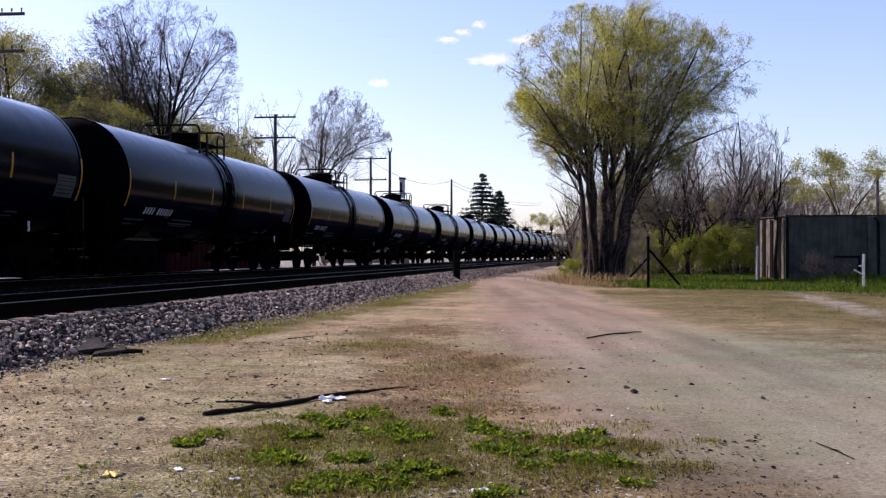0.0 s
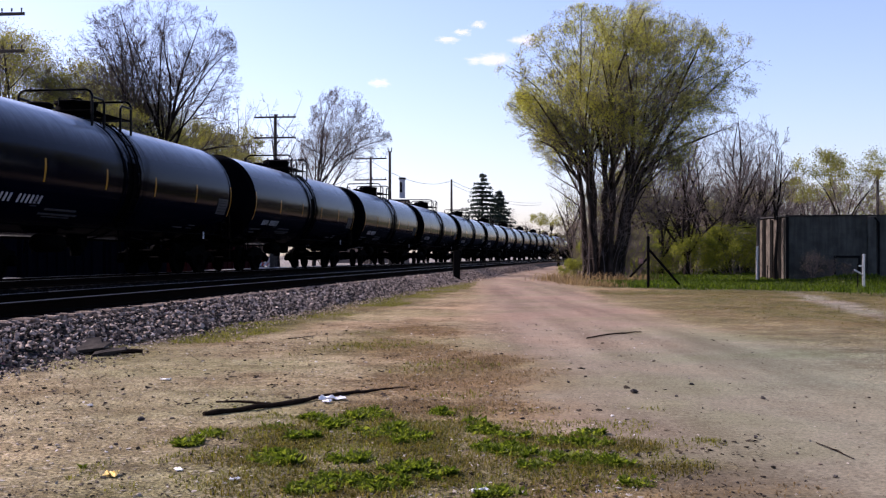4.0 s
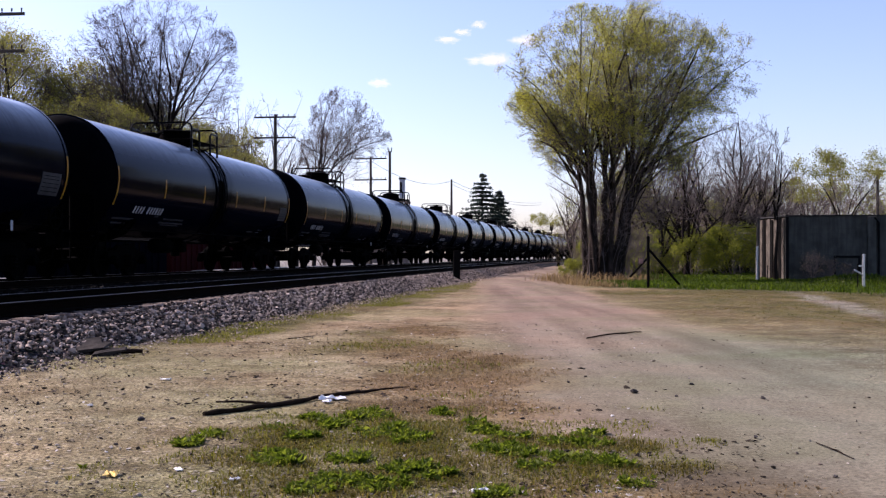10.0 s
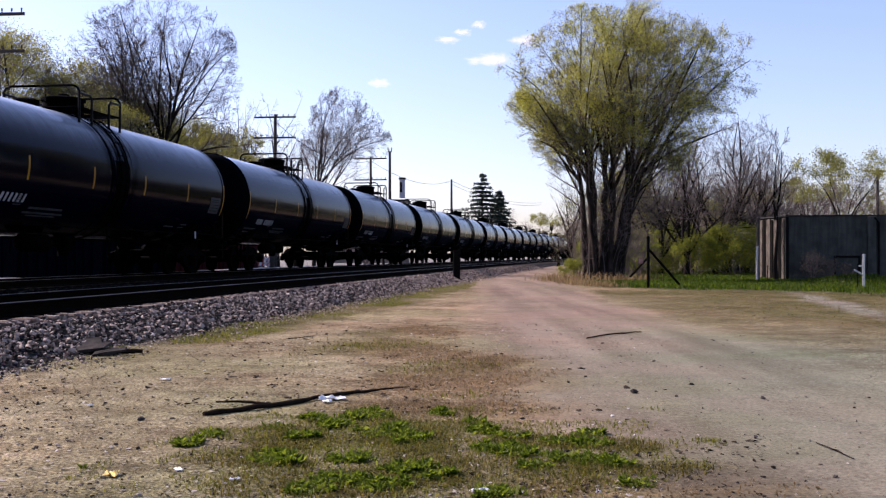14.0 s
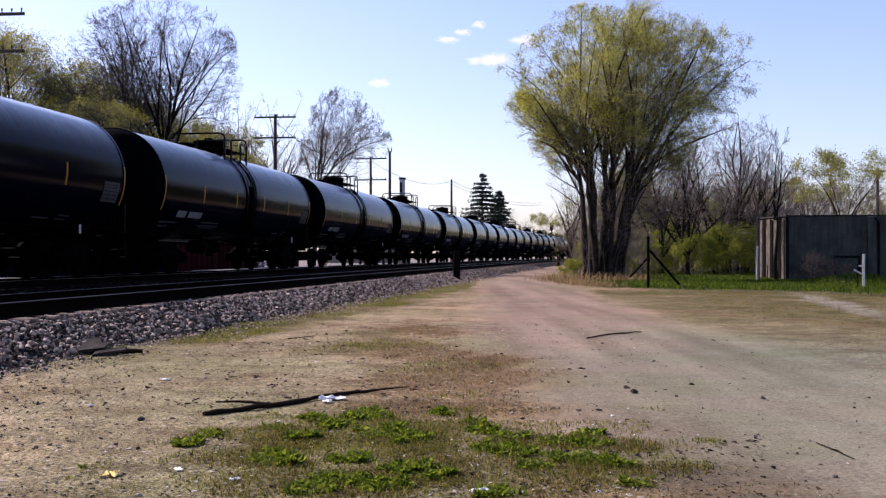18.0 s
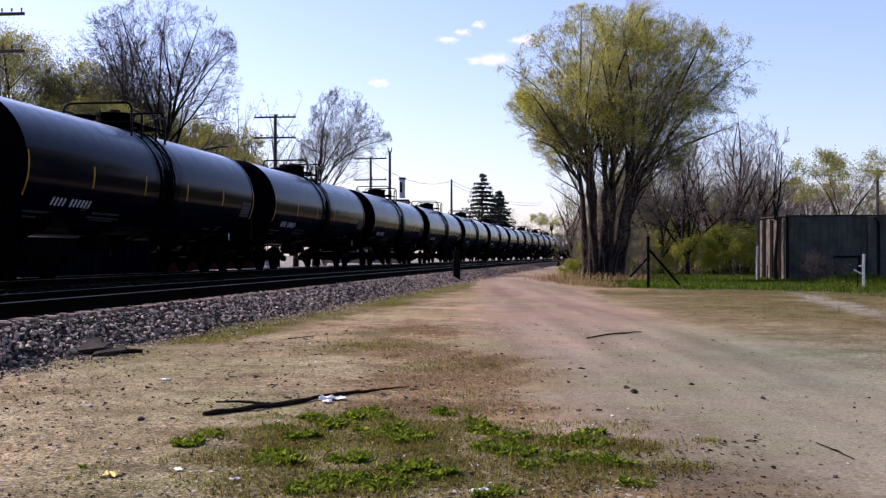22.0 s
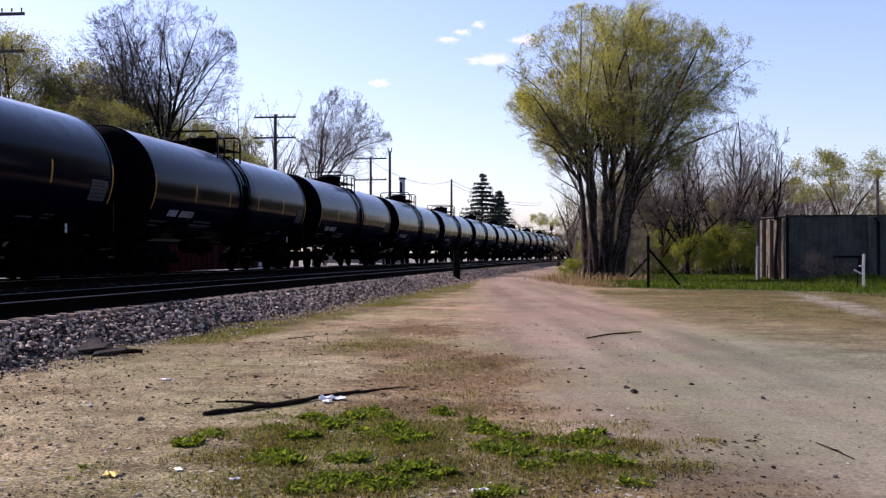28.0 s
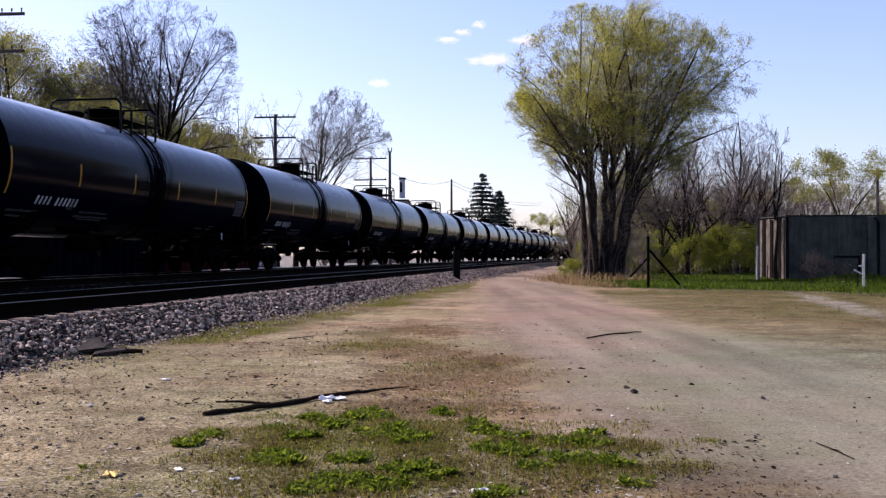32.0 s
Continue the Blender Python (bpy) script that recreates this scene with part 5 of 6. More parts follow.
        put("bush", "bush", x, y, a, k * (1.12 if y > 55 else 1.0), "yellow-green leafing bush along the lawn", "bush", "bushes along the lawn", z=-0.35 * k)
    front = ((13.2, 61.5, 0, 0.8), (11.5, 66.0, 60, 1.0), (15.2, 67.0, 120, 1.1), (17.6, 69.0, 200, 1.2), (20.4, 70.0, 260, 1.1), (9.6, 68.0, 320, 0.9), (6.4, 48.0, 90, 0.42),
                       (23.4, 72.0, 20, 1.1), (18.6, 64.0, 170, 0.9), (27.0, 76.0, 75, 1.2), (30.0, 72.0, 215, 1.0))
    back = ((14.0, 72.0, 35, 1.4), (17.0, 76.0, 145, 1.5), (20.5, 79.0, 250, 1.5),
                       (12.0, 76.0, 310, 1.4), (24.0, 80.0, 55, 1.4), (33.0, 76.0, 5, 1.3), (36.5, 74.0, 185, 1.2), (10.0, 74.0, 95, 1.2), (13.5, 67.5, 15, 1.0), (16.4, 65.0, 65, 0.9), (19.3, 67.5, 115, 1.1), (21.8, 66.5, 165, 0.95), (12.6, 68.5, 265, 1.2),
                       (15.8, 80.0, 325, 1.4), (19.0, 84.0, 285, 1.5), (22.8, 86.0, 45, 1.5), (27.5, 84.0, 135, 1.5))
    far = ((21.0, 98.0, 36, 1.15), (24.5, 99.0, 121, 1.3), (28.0, 97.0, 202, 1.2), (31.5, 99.0, 287, 1.35), (35.0, 97.0, 48, 1.2), (38.5, 99.0, 133, 1.3), (42.0, 97.0, 218, 1.2), (45.5, 99.0, 303, 1.3),
           (17.5, 99.0, 61, 1.1), (14.0, 97.0, 146, 1.2), (16.0, 94.0, 162, 1.0), (19.5, 93.0, 248, 1.0), (26.0, 93.0, 333, 1.1), (33.0, 93.0, 91, 1.1), (40.0, 93.0, 176, 1.1))
    for x, y, a, k in far:
        put("brush" if a % 2 else "green_brush", "shrub", x, y, a, k * 1.55, "tall thicket shrub of a distant hedge", "shrub", "distant hedge behind the lawn")
    for x, y, a, k in ((15.75, 45.75, 15, 0.3), (16.5, 45.6, 105, 0.24), (17.1, 45.5, 205, 0.2)):
        put("brush", "shrub", x, y, a, k, "small bare shrub against the shed's grey wall", "shrub", "shrubs against the shed")
    for x, y, a, k in ((11.0, 70.0, 31, 0.85), (13.5, 73.0, 117, 0.9), (16.0, 77.0, 203, 0.95), (18.5, 81.0, 289, 1.0), (21.0, 86.0, 75, 1.0), (24.0, 90.0, 161, 1.0)):
        put("green_brush", "shrub", x, y, a, k * 1.35, "tall thicket shrub in first yellow-green leaf", "shrub", "thicket behind the lawn")
    for x, y, a, k in ((7.6, 50.5, 11, 0.7), (8.9, 51.5, 95, 0.62), (6.6, 52.0, 181, 0.75), (9.8, 53.5, 265, 0.6)):
        put("brush", "shrub", x, y, a, k, "bare brown thicket shrub behind the tree", "shrub", "thicket behind the lawn")
    for x, y, a, k in front + back:
        k *= 0.52 if y > 64.5 else 0.9
        if int(a) % 2:
            put("brush", "shrub", x, y, a, k, "bare brown thicket shrub with last dry leaves", "shrub", "thicket behind the lawn")
        else:
            put("green_brush", "shrub", x, y, a, k * 0.85, "thin thicket shrub in first yellow-green leaf", "shrub", "thicket behind the lawn")

    # distant wood along the line
    g = "distant trees along the line"
    for x, y, a, k in ((17.3, 185.0, 40, 1.04), (13.5, 190.0, 0, 0.62), (17.5, 200.0, 90, 0.72), (20.5, 205.0, 180, 0.66), (24.0, 215.0, 270, 0.7)):
        put("leafy_round", "tree", x, y, a, k, "far tree in light spring green", group=g)
    for x, y, a, k in ((10.0, 180.0, 0, 0.9), (14.5, 215.0, 120, 1.1), (24.5, 200.0, 60, 0.9), (28.5, 205.0, 10, 1.0)):
        put("bare_small", "tree", x, y, a, k, "far bare tree in pale haze", group=g)


def spruce(x, y, h, w, seed):
    rng = np.random.default_rng(seed)
    t = thing("spruce", pose(x, y, 0), "dark spruce with drooping tiers of branches", "conifer", "spruces beyond the train")
    part("trunk", tubes("trunk", [(0, 0, 0, 0, 0, h * 0.5, h * 0.02, h * 0.012), (0, 0, h * 0.5, 0, 0, h, h * 0.012, 0.01)], BARK_DARK, 6), BARK_DARK, t)
    rows, pts = [], []
    z = h * 0.1
    while z < h * 0.985:
        f = 1 - z / h
        for k in range(11 if f > 0.15 else 6):
            a, ln = rng.uniform(0, 6.283), w / 2 * (f ** 0.8) * rng.uniform(0.5, 1.2) + 0.1
            p = Vector((0, 0, z))
            d = Vector((math.cos(a), math.sin(a), 0.12))
            for i in range(5):
                q = p + (d + Vector((0, 0, -0.09 * i + (0.16 if i == 4 else 0)))) * ln / 5
                rows.append((*p, *q, 0.03 * (1 - i / 6), 0.03 * (1 - (i + 1) / 6)))
                for _ in range(6):
                    pts.append(tuple(p + (q - p) * rng.uniform() + Vector(rng.normal(0, 0.04 + 0.05 * f, 3)) + Vector((0, 0, -0.09))))
                p = q
        z += h * 0.045
    tagged(part("branchwork", tubes("branchwork", rows, BARK_DARK, 3), BARK_DARK, t), kind="stuff")
    part("crown", leaves("crown", pts, 0.16, NEEDLE, rng, 0.09, 3), NEEDLE, t, "dense dark needles")


big_tree()
shed_tree()
woods()
spruce(6.39, 175.0, 14.9, 12.0, 5)
spruce(9.3, 177.0, 12.1, 9.2, 6)


# ---- poles, posts and sheds ----
def telegraph_pole(x, y, top, arms, arm_len, turn, label, r=0.14, gap=1.45, insulators=True):
    t = thing("telegraph_pole", pose(x, y, 0, 0, 0, turn), label, "utility pole", "poles along the line")
    part("pole", Geo().tube([(0, 0, -0.2), (0, 0, top * 0.5), (0, 0, top)], [r * 1.2, r, r * 0.8], 9), POLE_WOOD, t, smooth=True)
    for k in range(arms):
        z = top - 0.22 - gap * k
        arm = part("crossarm", Geo().box((0, -r, z), (arm_len, 0.1, 0.12), b=0.015), POLE_WOOD, t)
        part("brace", Geo().tube([(-0.45, -r, z - 0.05), (0, -r * 0.9, z - 0.5)], 0.018, 5).tube([(0.45, -r, z - 0.05), (0, -r * 0.9, z - 0.5)], 0.018, 5),
             STEEL_DARK, arm)
        if insulators:
            for i in range(8):
                xx = (-0.46 + 0.92 * i / 7) * arm_len
                if abs(xx) > 0.15:
                    part("insulator", Geo().tube([(xx, -r, z + 0.06), (xx, -r, z + 0.14), (xx, -r, z + 0.2), (xx, -r, z + 0.23)], [0.012, 0.035, 0.04, 0.02], 6),
                         POLE_WOOD, arm)
    return t


def make_poles():
    d = "weathered wooden telegraph pole with two crossarms"
    telegraph_pole(-17.78, 42.0, 10.72, 2, 3.05, -6, d)
    telegraph_pole(-11.88, 76.0, 11.1, 2, 3.05, -6, d)
    telegraph_pole(-7.0, 104.0, 10.7, 2, 3.2, -8, d, gap=2.05)
    telegraph_pole(1.2, 152.0, 11.9, 0, 0, 0, "plain wooden pole without crossarms", 0.17)
    p = telegraph_pole(-5.5, 111.0, 11.9, 0, 0, 0, "plain wooden pole with a forked metal cap", 0.16)
    part("cap_fork", Geo().tube([(0, 0, 11.7), (-0.18, 0, 11.9), (-0.2, 0, 12.3)], 0.05, 5).tube([(0, 0, 11.7), (0.18, 0, 11.9), (0.2, 0, 12.3)], 0.05, 5), STEEL_DARK, p)
    telegraph_pole(32.4, 80.0, 7.6, 1, 2.4, 10, "wooden utility pole behind the shed", 0.13, insulators=False)


make_poles()


def make_shed():
    """The grey shed: its long wall looks at the lot, its boarded end at the lane."""
    cx, cy, h = 14.9, 46.6, 2.78
    fx, fy = Vector((1.0, -0.2, 0)).normalized(), Vector((-0.08, 1.0, 0)).normalized()
    shed = thing("shed", pose(cx, cy, 0), "low grey shed with a flat roof and a boarded end", "shed")

    def wall(a, b, thick, inward, h0, h1, name, mat):
        p = [a, b, b + inward * thick, a + inward * thick]
        vs = [(q.x, q.y, z) for z in (h0, h1) for q in p]
        return part(name, Geo().add(vs, [(0, 1, 5, 4), (1, 2, 6, 5), (2, 3, 7, 6), (3, 0, 4, 7), (0, 3, 2, 1), (4, 5, 6, 7)]), mat, shed)
    o = Vector((0, 0, 0))
    ln, dp = 9.5, 3.1
    front = wall(o, fx * ln, 0.2, fy, -0.1, h, "wall", SHED_GREY)
    tagged(front, "grey painted block wall")
    wall(o + fy * 0.203, fy * dp, 0.2, fx, -0.1, h - 0.06, "wall", BOARD)
    wall(fx * ln + fy * 0.203, fx * ln + fy * dp, 0.2, -fx, -0.1, h, "wall", SHED_GREY)
    wall(fy * dp, fx * ln + fy * dp, 0.2, fy, -0.1, h, "wall", SHED_GREY)
    e = 0.06
    c = [o - fx * e - fy * e, fx * (ln + e) - fy * e, fx * (ln + e) + fy * (dp + e), -fx * e + fy * (dp + e)]
    vs = [(q.x, q.y, z) for z in (h + 0.003, h + 0.055) for q in c]
    part("roof", Geo().add(vs, [(0, 1, 5, 4), (1, 2, 6, 5), (2, 3, 7, 6), (3, 0, 4, 7), (0, 3, 2, 1), (4, 5, 6, 7)]), ROOF_TAR, shed, "flat black felt roof edge")
    ang = math.degrees(math.atan2(fx.y, fx.x))
    m = pose(0, 0, 0, 0, 0, ang)
    # low framed hatch in the long wall
    hatch = part("hatch", Geo().box((2.5, -0.025, 0.47), (0.9, 0.04, 0.94), m, 0.008), SHED_GREY, shed, "closed grey hatch in a black frame")
    part("hatch_frame", Geo().box((2.0, -0.03, 0.5), (0.08, 0.07, 1.06), m, 0.01).box((3.0, -0.03, 0.5), (0.08, 0.07, 1.06), m, 0.01)
         .box((2.5, -0.03, 1.04), (1.08, 0.075, 0.09), m, 0.01), TRIM_DARK, hatch)
    # pilaster and down pipe
    part("pilaster", Geo().box((3.5, -0.06, 1.36), (0.36, 0.12, 2.8), m, 0.02), SHED_GREY, shed)
    part("downpipe", Geo().tube([(3.78, -0.08, 0.0), (3.78, -0.08, 2.5), (3.6, -0.1, 2.72)], 0.045, 8, m), TRIM_DARK, shed)
    part("corner_post", Geo().box((0.03, -0.03, 1.38), (0.13, 0.13, 2.76), m, 0.015), TRIM_DARK, shed)
    # block courses: raked joints as thin grooves' shadows are too fine here; each course stands slightly proud
    rng = np.random.default_rng(8)
    for row in range(13):
        for k in range(11):
            x0 = 0.12 + k * 0.41 + (0.2 if row % 2 else 0)
            if x0 + 0.4 > 4.6 or (1.9 < x0 + 0.2 < 3.1 and row < 5) or 3.2 < x0 + 0.2 < 3.85:
                continue
            part("block", BLOCKS[int(rng.integers(0, 3))], SHED_GREY, front, m=m @ pose(x0 + 0.2, -0.004, 0.1 + row * 0.205))
    # upright boards on the end, uneven at their feet and tops
    m2 = pose(0, 0, 0, 0, 0, math.degrees(math.atan2(fy.y, fy.x)))
    for k in range(9):
        w = rng.uniform(0.2, 0.3)
        if k in (3, 6):
            continue
        top = h - 0.05 + rng.uniform(-0.12, 0.05)
        # every third board is black, standing in for shadow on the boarded end
        part("board", Geo().box((0.3 + k * 0.31, 0.02 + rng.uniform(0, 0.03), top / 2), (w, 0.03, top), m2 @ pose(0, 0, 0, 0, rng.uniform(-0.6, 0.6), 0), 0.006), POST_BLACK if k in (1, 4, 7) else BOARD, shed)
    return shed


def block_meshes():
    out = []
    for b in (0.012, 0.016, 0.02):
        out.append(Geo().box((0, 0, 0), (0.4, 0.014, 0.198), None, b * 0.25).mesh("block", SHED_GREY))
    return out


BLOCKS = block_meshes()
make_shed()


PANEL_PINK = plain("faded_pink_plate", (0.22, 0.12, 0.11), (0.32, 0.2, 0.18), 9.0, 0.7, 0.0, 0.1)


def make_yard():
    """Posts and fence remains round the lawn, and the two dark posts by the line."""
    g = thing("gate_post", pose(6.88, 36.0, 0), "old dark pipe corner post with two slanting braces", "fence post")
    part("post", Geo().tube([(0, 0, -0.1), (0, 0, 1.66)], 0.05, 8), POST_BLACK, g)
    part("cap", Geo().lathe([(0, 0.055), (0.05, 0.055), (0.09, 0.01)], 8, pose(0, 0, 1.66, 0, -90, 0)), POST_BLACK, g)
    part("brace", Geo().tube([(0.02, 0, 1.3), (1.18, 0.6, 0.1)], 0.042, 7), POST_BLACK, g)
    part("brace", Geo().tube([(-0.02, 0, 1.0), (-0.46, 0.8, 0.36)], 0.038, 7), POST_BLACK, g)
    part("notice", Geo().box((-0.22, 0.1, 0.9), (0.13, 0.02, 0.17), b=0.004), PANEL_PINK, g, "faded small notice plate")
    for x, y, h, r, mat, label in ((13.67, 34.9, 1.08, 0.045, PIPE, "galvanised pipe fence post"), (13.48, 34.9, 0.75, 0.02, POST_BLACK, "thin dark fence stake"),
                                   (13.53, 46.1, 2.66, 0.075, POLE_WOOD, "tall grey weathered post beside the shed's end"),
                                   (13.28, 45.4, 1.42, 0.05, CONCRETE, "pale weathered fence post"), (13.36, 44.2, 0.62, 0.02, POST_BLACK, "thin dark fence stake"),
                                   (16.5, 56.0, 1.25, 0.07, CONCRETE, "pale weathered fence post")):
        f = thing("fence_post", pose(x, y, 0), label, "fence post", "remains of a fence")
        part("post", Geo().tube([(0, 0, -0.1), (0, 0, h * 0.6), (0.01, 0, h)], r, 9), mat, f)
        part("cap", Geo().lathe([(0, r * 1.15), (0.04, r * 1.15), (0.07, 0.01)], 9, pose(0.01, 0, h, 0, -90, 0)), mat, f)
        if mat is PIPE:
            part("latch", Geo().tube([(-0.3, 0, 0.62), (-0.06, 0, 0.48), (0.05, 0, 0.44)], 0.03, 6).box((-0.1, 0, 0.75), (0.14, 0.04, 0.05), b=0.01), mat, f, "bent galvanised latch arm")
    for x, y, h, w in ((0.58, 45.6, 1.3, 0.3), (11.6, 108.0, 1.3, 0.26)):
        f = thing("line_post", pose(x, y, 0), "short square tarred timber post beside the track", "post", "dark posts by the track")
        part("post", Geo().box((0, 0, h / 2 - 0.05), (w, w, h + 0.1), b=0.025), POST_BLACK, f)
        part("foot", Geo().box((0, 0, 0.03), (w + 0.12, w + 0.12, 0.12), b=0.03), POST_BLACK, f)


make_yard()


def dumpster(x, y, turn, ln, w, h, mat, label):
    d = thing("dumpster", pose(x, y, 0, 0, 0, turn), label, "dumpster", "open steel containers beyond the tracks")
    part("floor", Geo().box((0, 0, 0.2), (ln, w, 0.06)), mat, d)
    for s in (-1, 1):
        side = part("side_wall", Geo().box((0, s * (w / 2 - 0.02), 0.2 + h / 2), (ln, 0.04, h), b=0.008), mat, d)
        for k in range(int(ln / 0.7)):
            part("rib", Geo().box((-ln / 2 + 0.35 + k * 0.7, s * (w / 2 + 0.032), 0.2 + h / 2), (0.09, 0.06, h - 0.06), b=0.01), mat, side)
        part("end_wall", Geo().box((s * (ln / 2 - 0.022), 0, 0.2 + h / 2), (0.04, w - 0.09, h), b=0.008), mat, d)
        part("top_rail", Geo().box((0, s * (w / 2), 0.22 + h), (ln + 0.04, 0.1, 0.08), b=0.012), mat, d)
        part("skid", Geo().box((0, s * w * 0.3, 0.09), (ln * 0.98, 0.12, 0.16), b=0.01), STEEL_DARK, d)
    return d


def barricade(x, y, turn):
    b = thing("barricade", pose(x, y, 0, 0, 0, turn), "white and red striped road barricade", "barricade", "barricades beyond the tracks")
    for z in (0.3, 0.57, 0.85):
        board = part("board", Geo().box((0, 0, z), (1.5, 0.03, 0.2), b=0.005), WHITE, b)
        for k in range(5):
            part("stripe", Geo().plate([(-0.72 + 0.3 * k, z - 0.095), (-0.58 + 0.3 * k, z - 0.095), (-0.5 + 0.3 * k, z + 0.095), (-0.64 + 0.3 * k, z + 0.095)], -0.022, -0.018), RED, board)
    for xx in (-0.6, 0.6):
        part("leg", Geo().box((xx, 0, 0.5), (0.05, 0.05, 1.0), b=0.006), WHITE, b)
        part("foot", Geo().box((xx, 0, 0.03), (0.06, 0.7, 0.06), b=0.006), WHITE, b)


CLADDING = plain("weathered_grey_cladding", (0.3, 0.31, 0.34), (0.44, 0.45, 0.48), 3.0, 0.8)


def make_far_side():
    ph = math.degrees(PHI)
    for s, mat, label in ((58.3, RED_STEEL, "open faded red steel dumpster on skids"), (51.8, RED_STEEL, "open faded red steel dumpster on skids"),
                          (45.0, BLUE_STEEL, "open dark blue steel dumpster on skids"), (38.5, BLUE_STEEL, "open dark blue steel dumpster on skids"),
                          (32.0, BLUE_STEEL, "open dark blue steel dumpster on skids"), (25.5, BLUE_STEEL, "open dark blue steel dumpster on skids")):
        x, y, h = track(s, -7.3)
        dumpster(x, y, 90 - math.degrees(h), 6.2, 2.0, 1.5 if mat is RED_STEEL else 1.75, mat, label)
    barricade(-12.3, 65.0, -8)
    barricade(-11.3, 65.6, 10)
    barricade(-13.2, 66.2, 4)
    slab = thing("concrete_slab", pose(-11.4, 65.5, 0, 0, 0, -7), "sunlit pale concrete slab beyond the tracks", "slab")
    part("slab", Geo().box((0, 0, 0.12), (4.2, 5.0, 0.5), b=0.03), CONCRETE, slab)
    st = thing("timber_post", pose(-10.35, 65.0, 0.0), "short weathered timber post", "post")
    part("post", Geo().box((0, 0, 0.55), (0.26, 0.26, 1.3), b=0.02), POLE_WOOD, st)
    # works building with a roof tower, far behind the line
    b = thing("works_building", pose(-8.8, 165.0, 0), "distant brick works building with a roof tower", "building")
    part("wall", Geo().box((-3.0, 0, 4.6), (13.0, 8.0, 9.4), b=0.05), BRICK, b)
    part("roof", Geo().box((-3.0, 0, 9.42), (13.4, 8.4, 0.24), b=0.03), ROOF_TAR, b)
    tower = part("roof_tower", Geo().box((2.54, 0, 11.4), (0.85, 0.85, 2.9), b=0.03), CLADDING, b, "pale roof tower")
    part("tower_cap", Geo().box((2.54, 0, 12.95), (1.05, 1.05, 0.3), b=0.04), ROOF_TAR, tower)
    part("tower_window", Geo().box((2.36, -0.43, 11.6), (0.36, 0.05, 1.6), b=0.01), TRIM_DARK, tower)
    for k in range(5):
        win = part("window", Geo().box((-8.2 + 2.3 * k, -4.02, 7.4), (1.2, 0.08, 1.5), b=0.01), TRIM_DARK, b)
        part("sill", Geo().box((-8.2 + 2.3 * k, -4.06, 6.6), (1.4, 0.16, 0.1), b=0.01), CONCRETE, win)
    # signals on the line
    for x, y, h in ((19.2, 190.0, 5.7), (24.0, 205.0, 5.0)):
        s = thing("railway_signal", pose(x, y, 0), "dark railway signal head on a slim mast", "signal", "signals down the line")
        part("mast", Geo().tube([(0, 0, 0), (0, 0, h)], 0.09, 7), STEEL_DARK, s)
        head = part("signal_head", Geo().box((0, 0, h + 0.5), (0.6, 0.3, 1.3), b=0.08), STEEL_DARK, s)
        for z in (0.1, 0.5, 0.9):
            part("hood", Geo().tube([(0, -0.14, h + z), (0, -0.4, h + z)], 0.13, 8), STEEL_DARK, head)


make_far_side()


def wires():
    spans = [((-11.9, 76, 10.6), (-7.0, 104, 10.3)), ((1.2, 152, 11.7), (22.0, 240.0, 13.0)), ((1.2, 152, 11.2), (22.0, 240.0, 12.5)), ((-7.0, 104, 10.3), (1.2, 152, 11.7))]
    for a, b in spans:
        a, b = Vector(a), Vector(b)
        pts = [a + (b - a) * k / 10 + Vector((0, 0, -1.2 * (1 - (k / 5 - 1) ** 2))) for k in range(11)]
        c = thing("overhead_wire", Matrix(), "thin sagging overhead wire", "wire", "wires along the line")
        part("wire", Geo().tube([tuple(p) for p in pts], 0.022, 5), STEEL_DARK, c)


wires()


# ---- clouds: a plain far backdrop ----
def cloud_material(seed):
    m = Mat("cloud", 1.0)
    m.co = m.tc.outputs["Generated"]
    gr = m.n.new("ShaderNodeTexGradient")
    gr.gradient_type = "SPHERICAL"
    mp = m.n.new("ShaderNodeMapping")
    mp.inputs["Location"].default_value, mp.inputs["Scale"].default_value = (-1, -1, 0), (2, 2, 0)
    m.l.new(m.co, mp.inputs["Vector"]), m.l.new(mp.outputs[0], gr.inputs["Vector"])
    mp2 = m.n.new("ShaderNodeMapping")
    mp2.inputs["Location"].default_value, mp2.inputs["Scale"].default_value = (seed, 0, 0), (3.0, 1.6, 1)
    m.l.new(m.co, mp2.inputs["Vector"])
    m.co = mp2.outputs[0]
    f = m.math("MULTIPLY", m.math("SUBTRACT", m.math("ADD", gr.outputs["Fac"], m.math("MULTIPLY", m.noise(2.6, 6.0, 0.65), 1.3)), 1.02), 1.2, True)
    em, tr, mx = m.n.new("ShaderNodeEmission"), m.n.new("ShaderNodeBsdfTransparent"), m.n.new("ShaderNodeMixShader")
    em.inputs["Color"].default_value, em.inputs["Strength"].default_value = (1, 0.985, 0.965, 1), 0.68
    m.l.new(f, mx.inputs[0]), m.l.new(tr.outputs[0], mx.inputs[1]), m.l.new(em.outputs[0], mx.inputs[2])
    m.l.new(mx.outputs[0], m.n["Material Output"].inputs["Surface"])
    return m.m


def make_clouds():
    far = 3200.0
    for k, (x, z, w, h) in enumerate(((-190, 516, 125, 42), (145, 586, 250, 64), (248, 644, 190, 60), (105, 690, 90, 42), (58, 668, 100, 40), (14, 645, 130, 40))):
        me = bpy.data.meshes.new("cloud")
        me.from_pydata([(-w / 2, -h / 2, 0), (w / 2, -h / 2, 0), (w / 2, h / 2, 0), (-w / 2, h / 2, 0)], [], [(0, 1, 2, 3)])
        me.materials.append(cloud_material(3.7 * k))
        ob = new("cloud", me)
        ob.matrix_basis = pose(x, far, z, 90, 0, 0)
        tagged(ob, "small white fair-weather cloud", "cloud", "clouds", "structure")


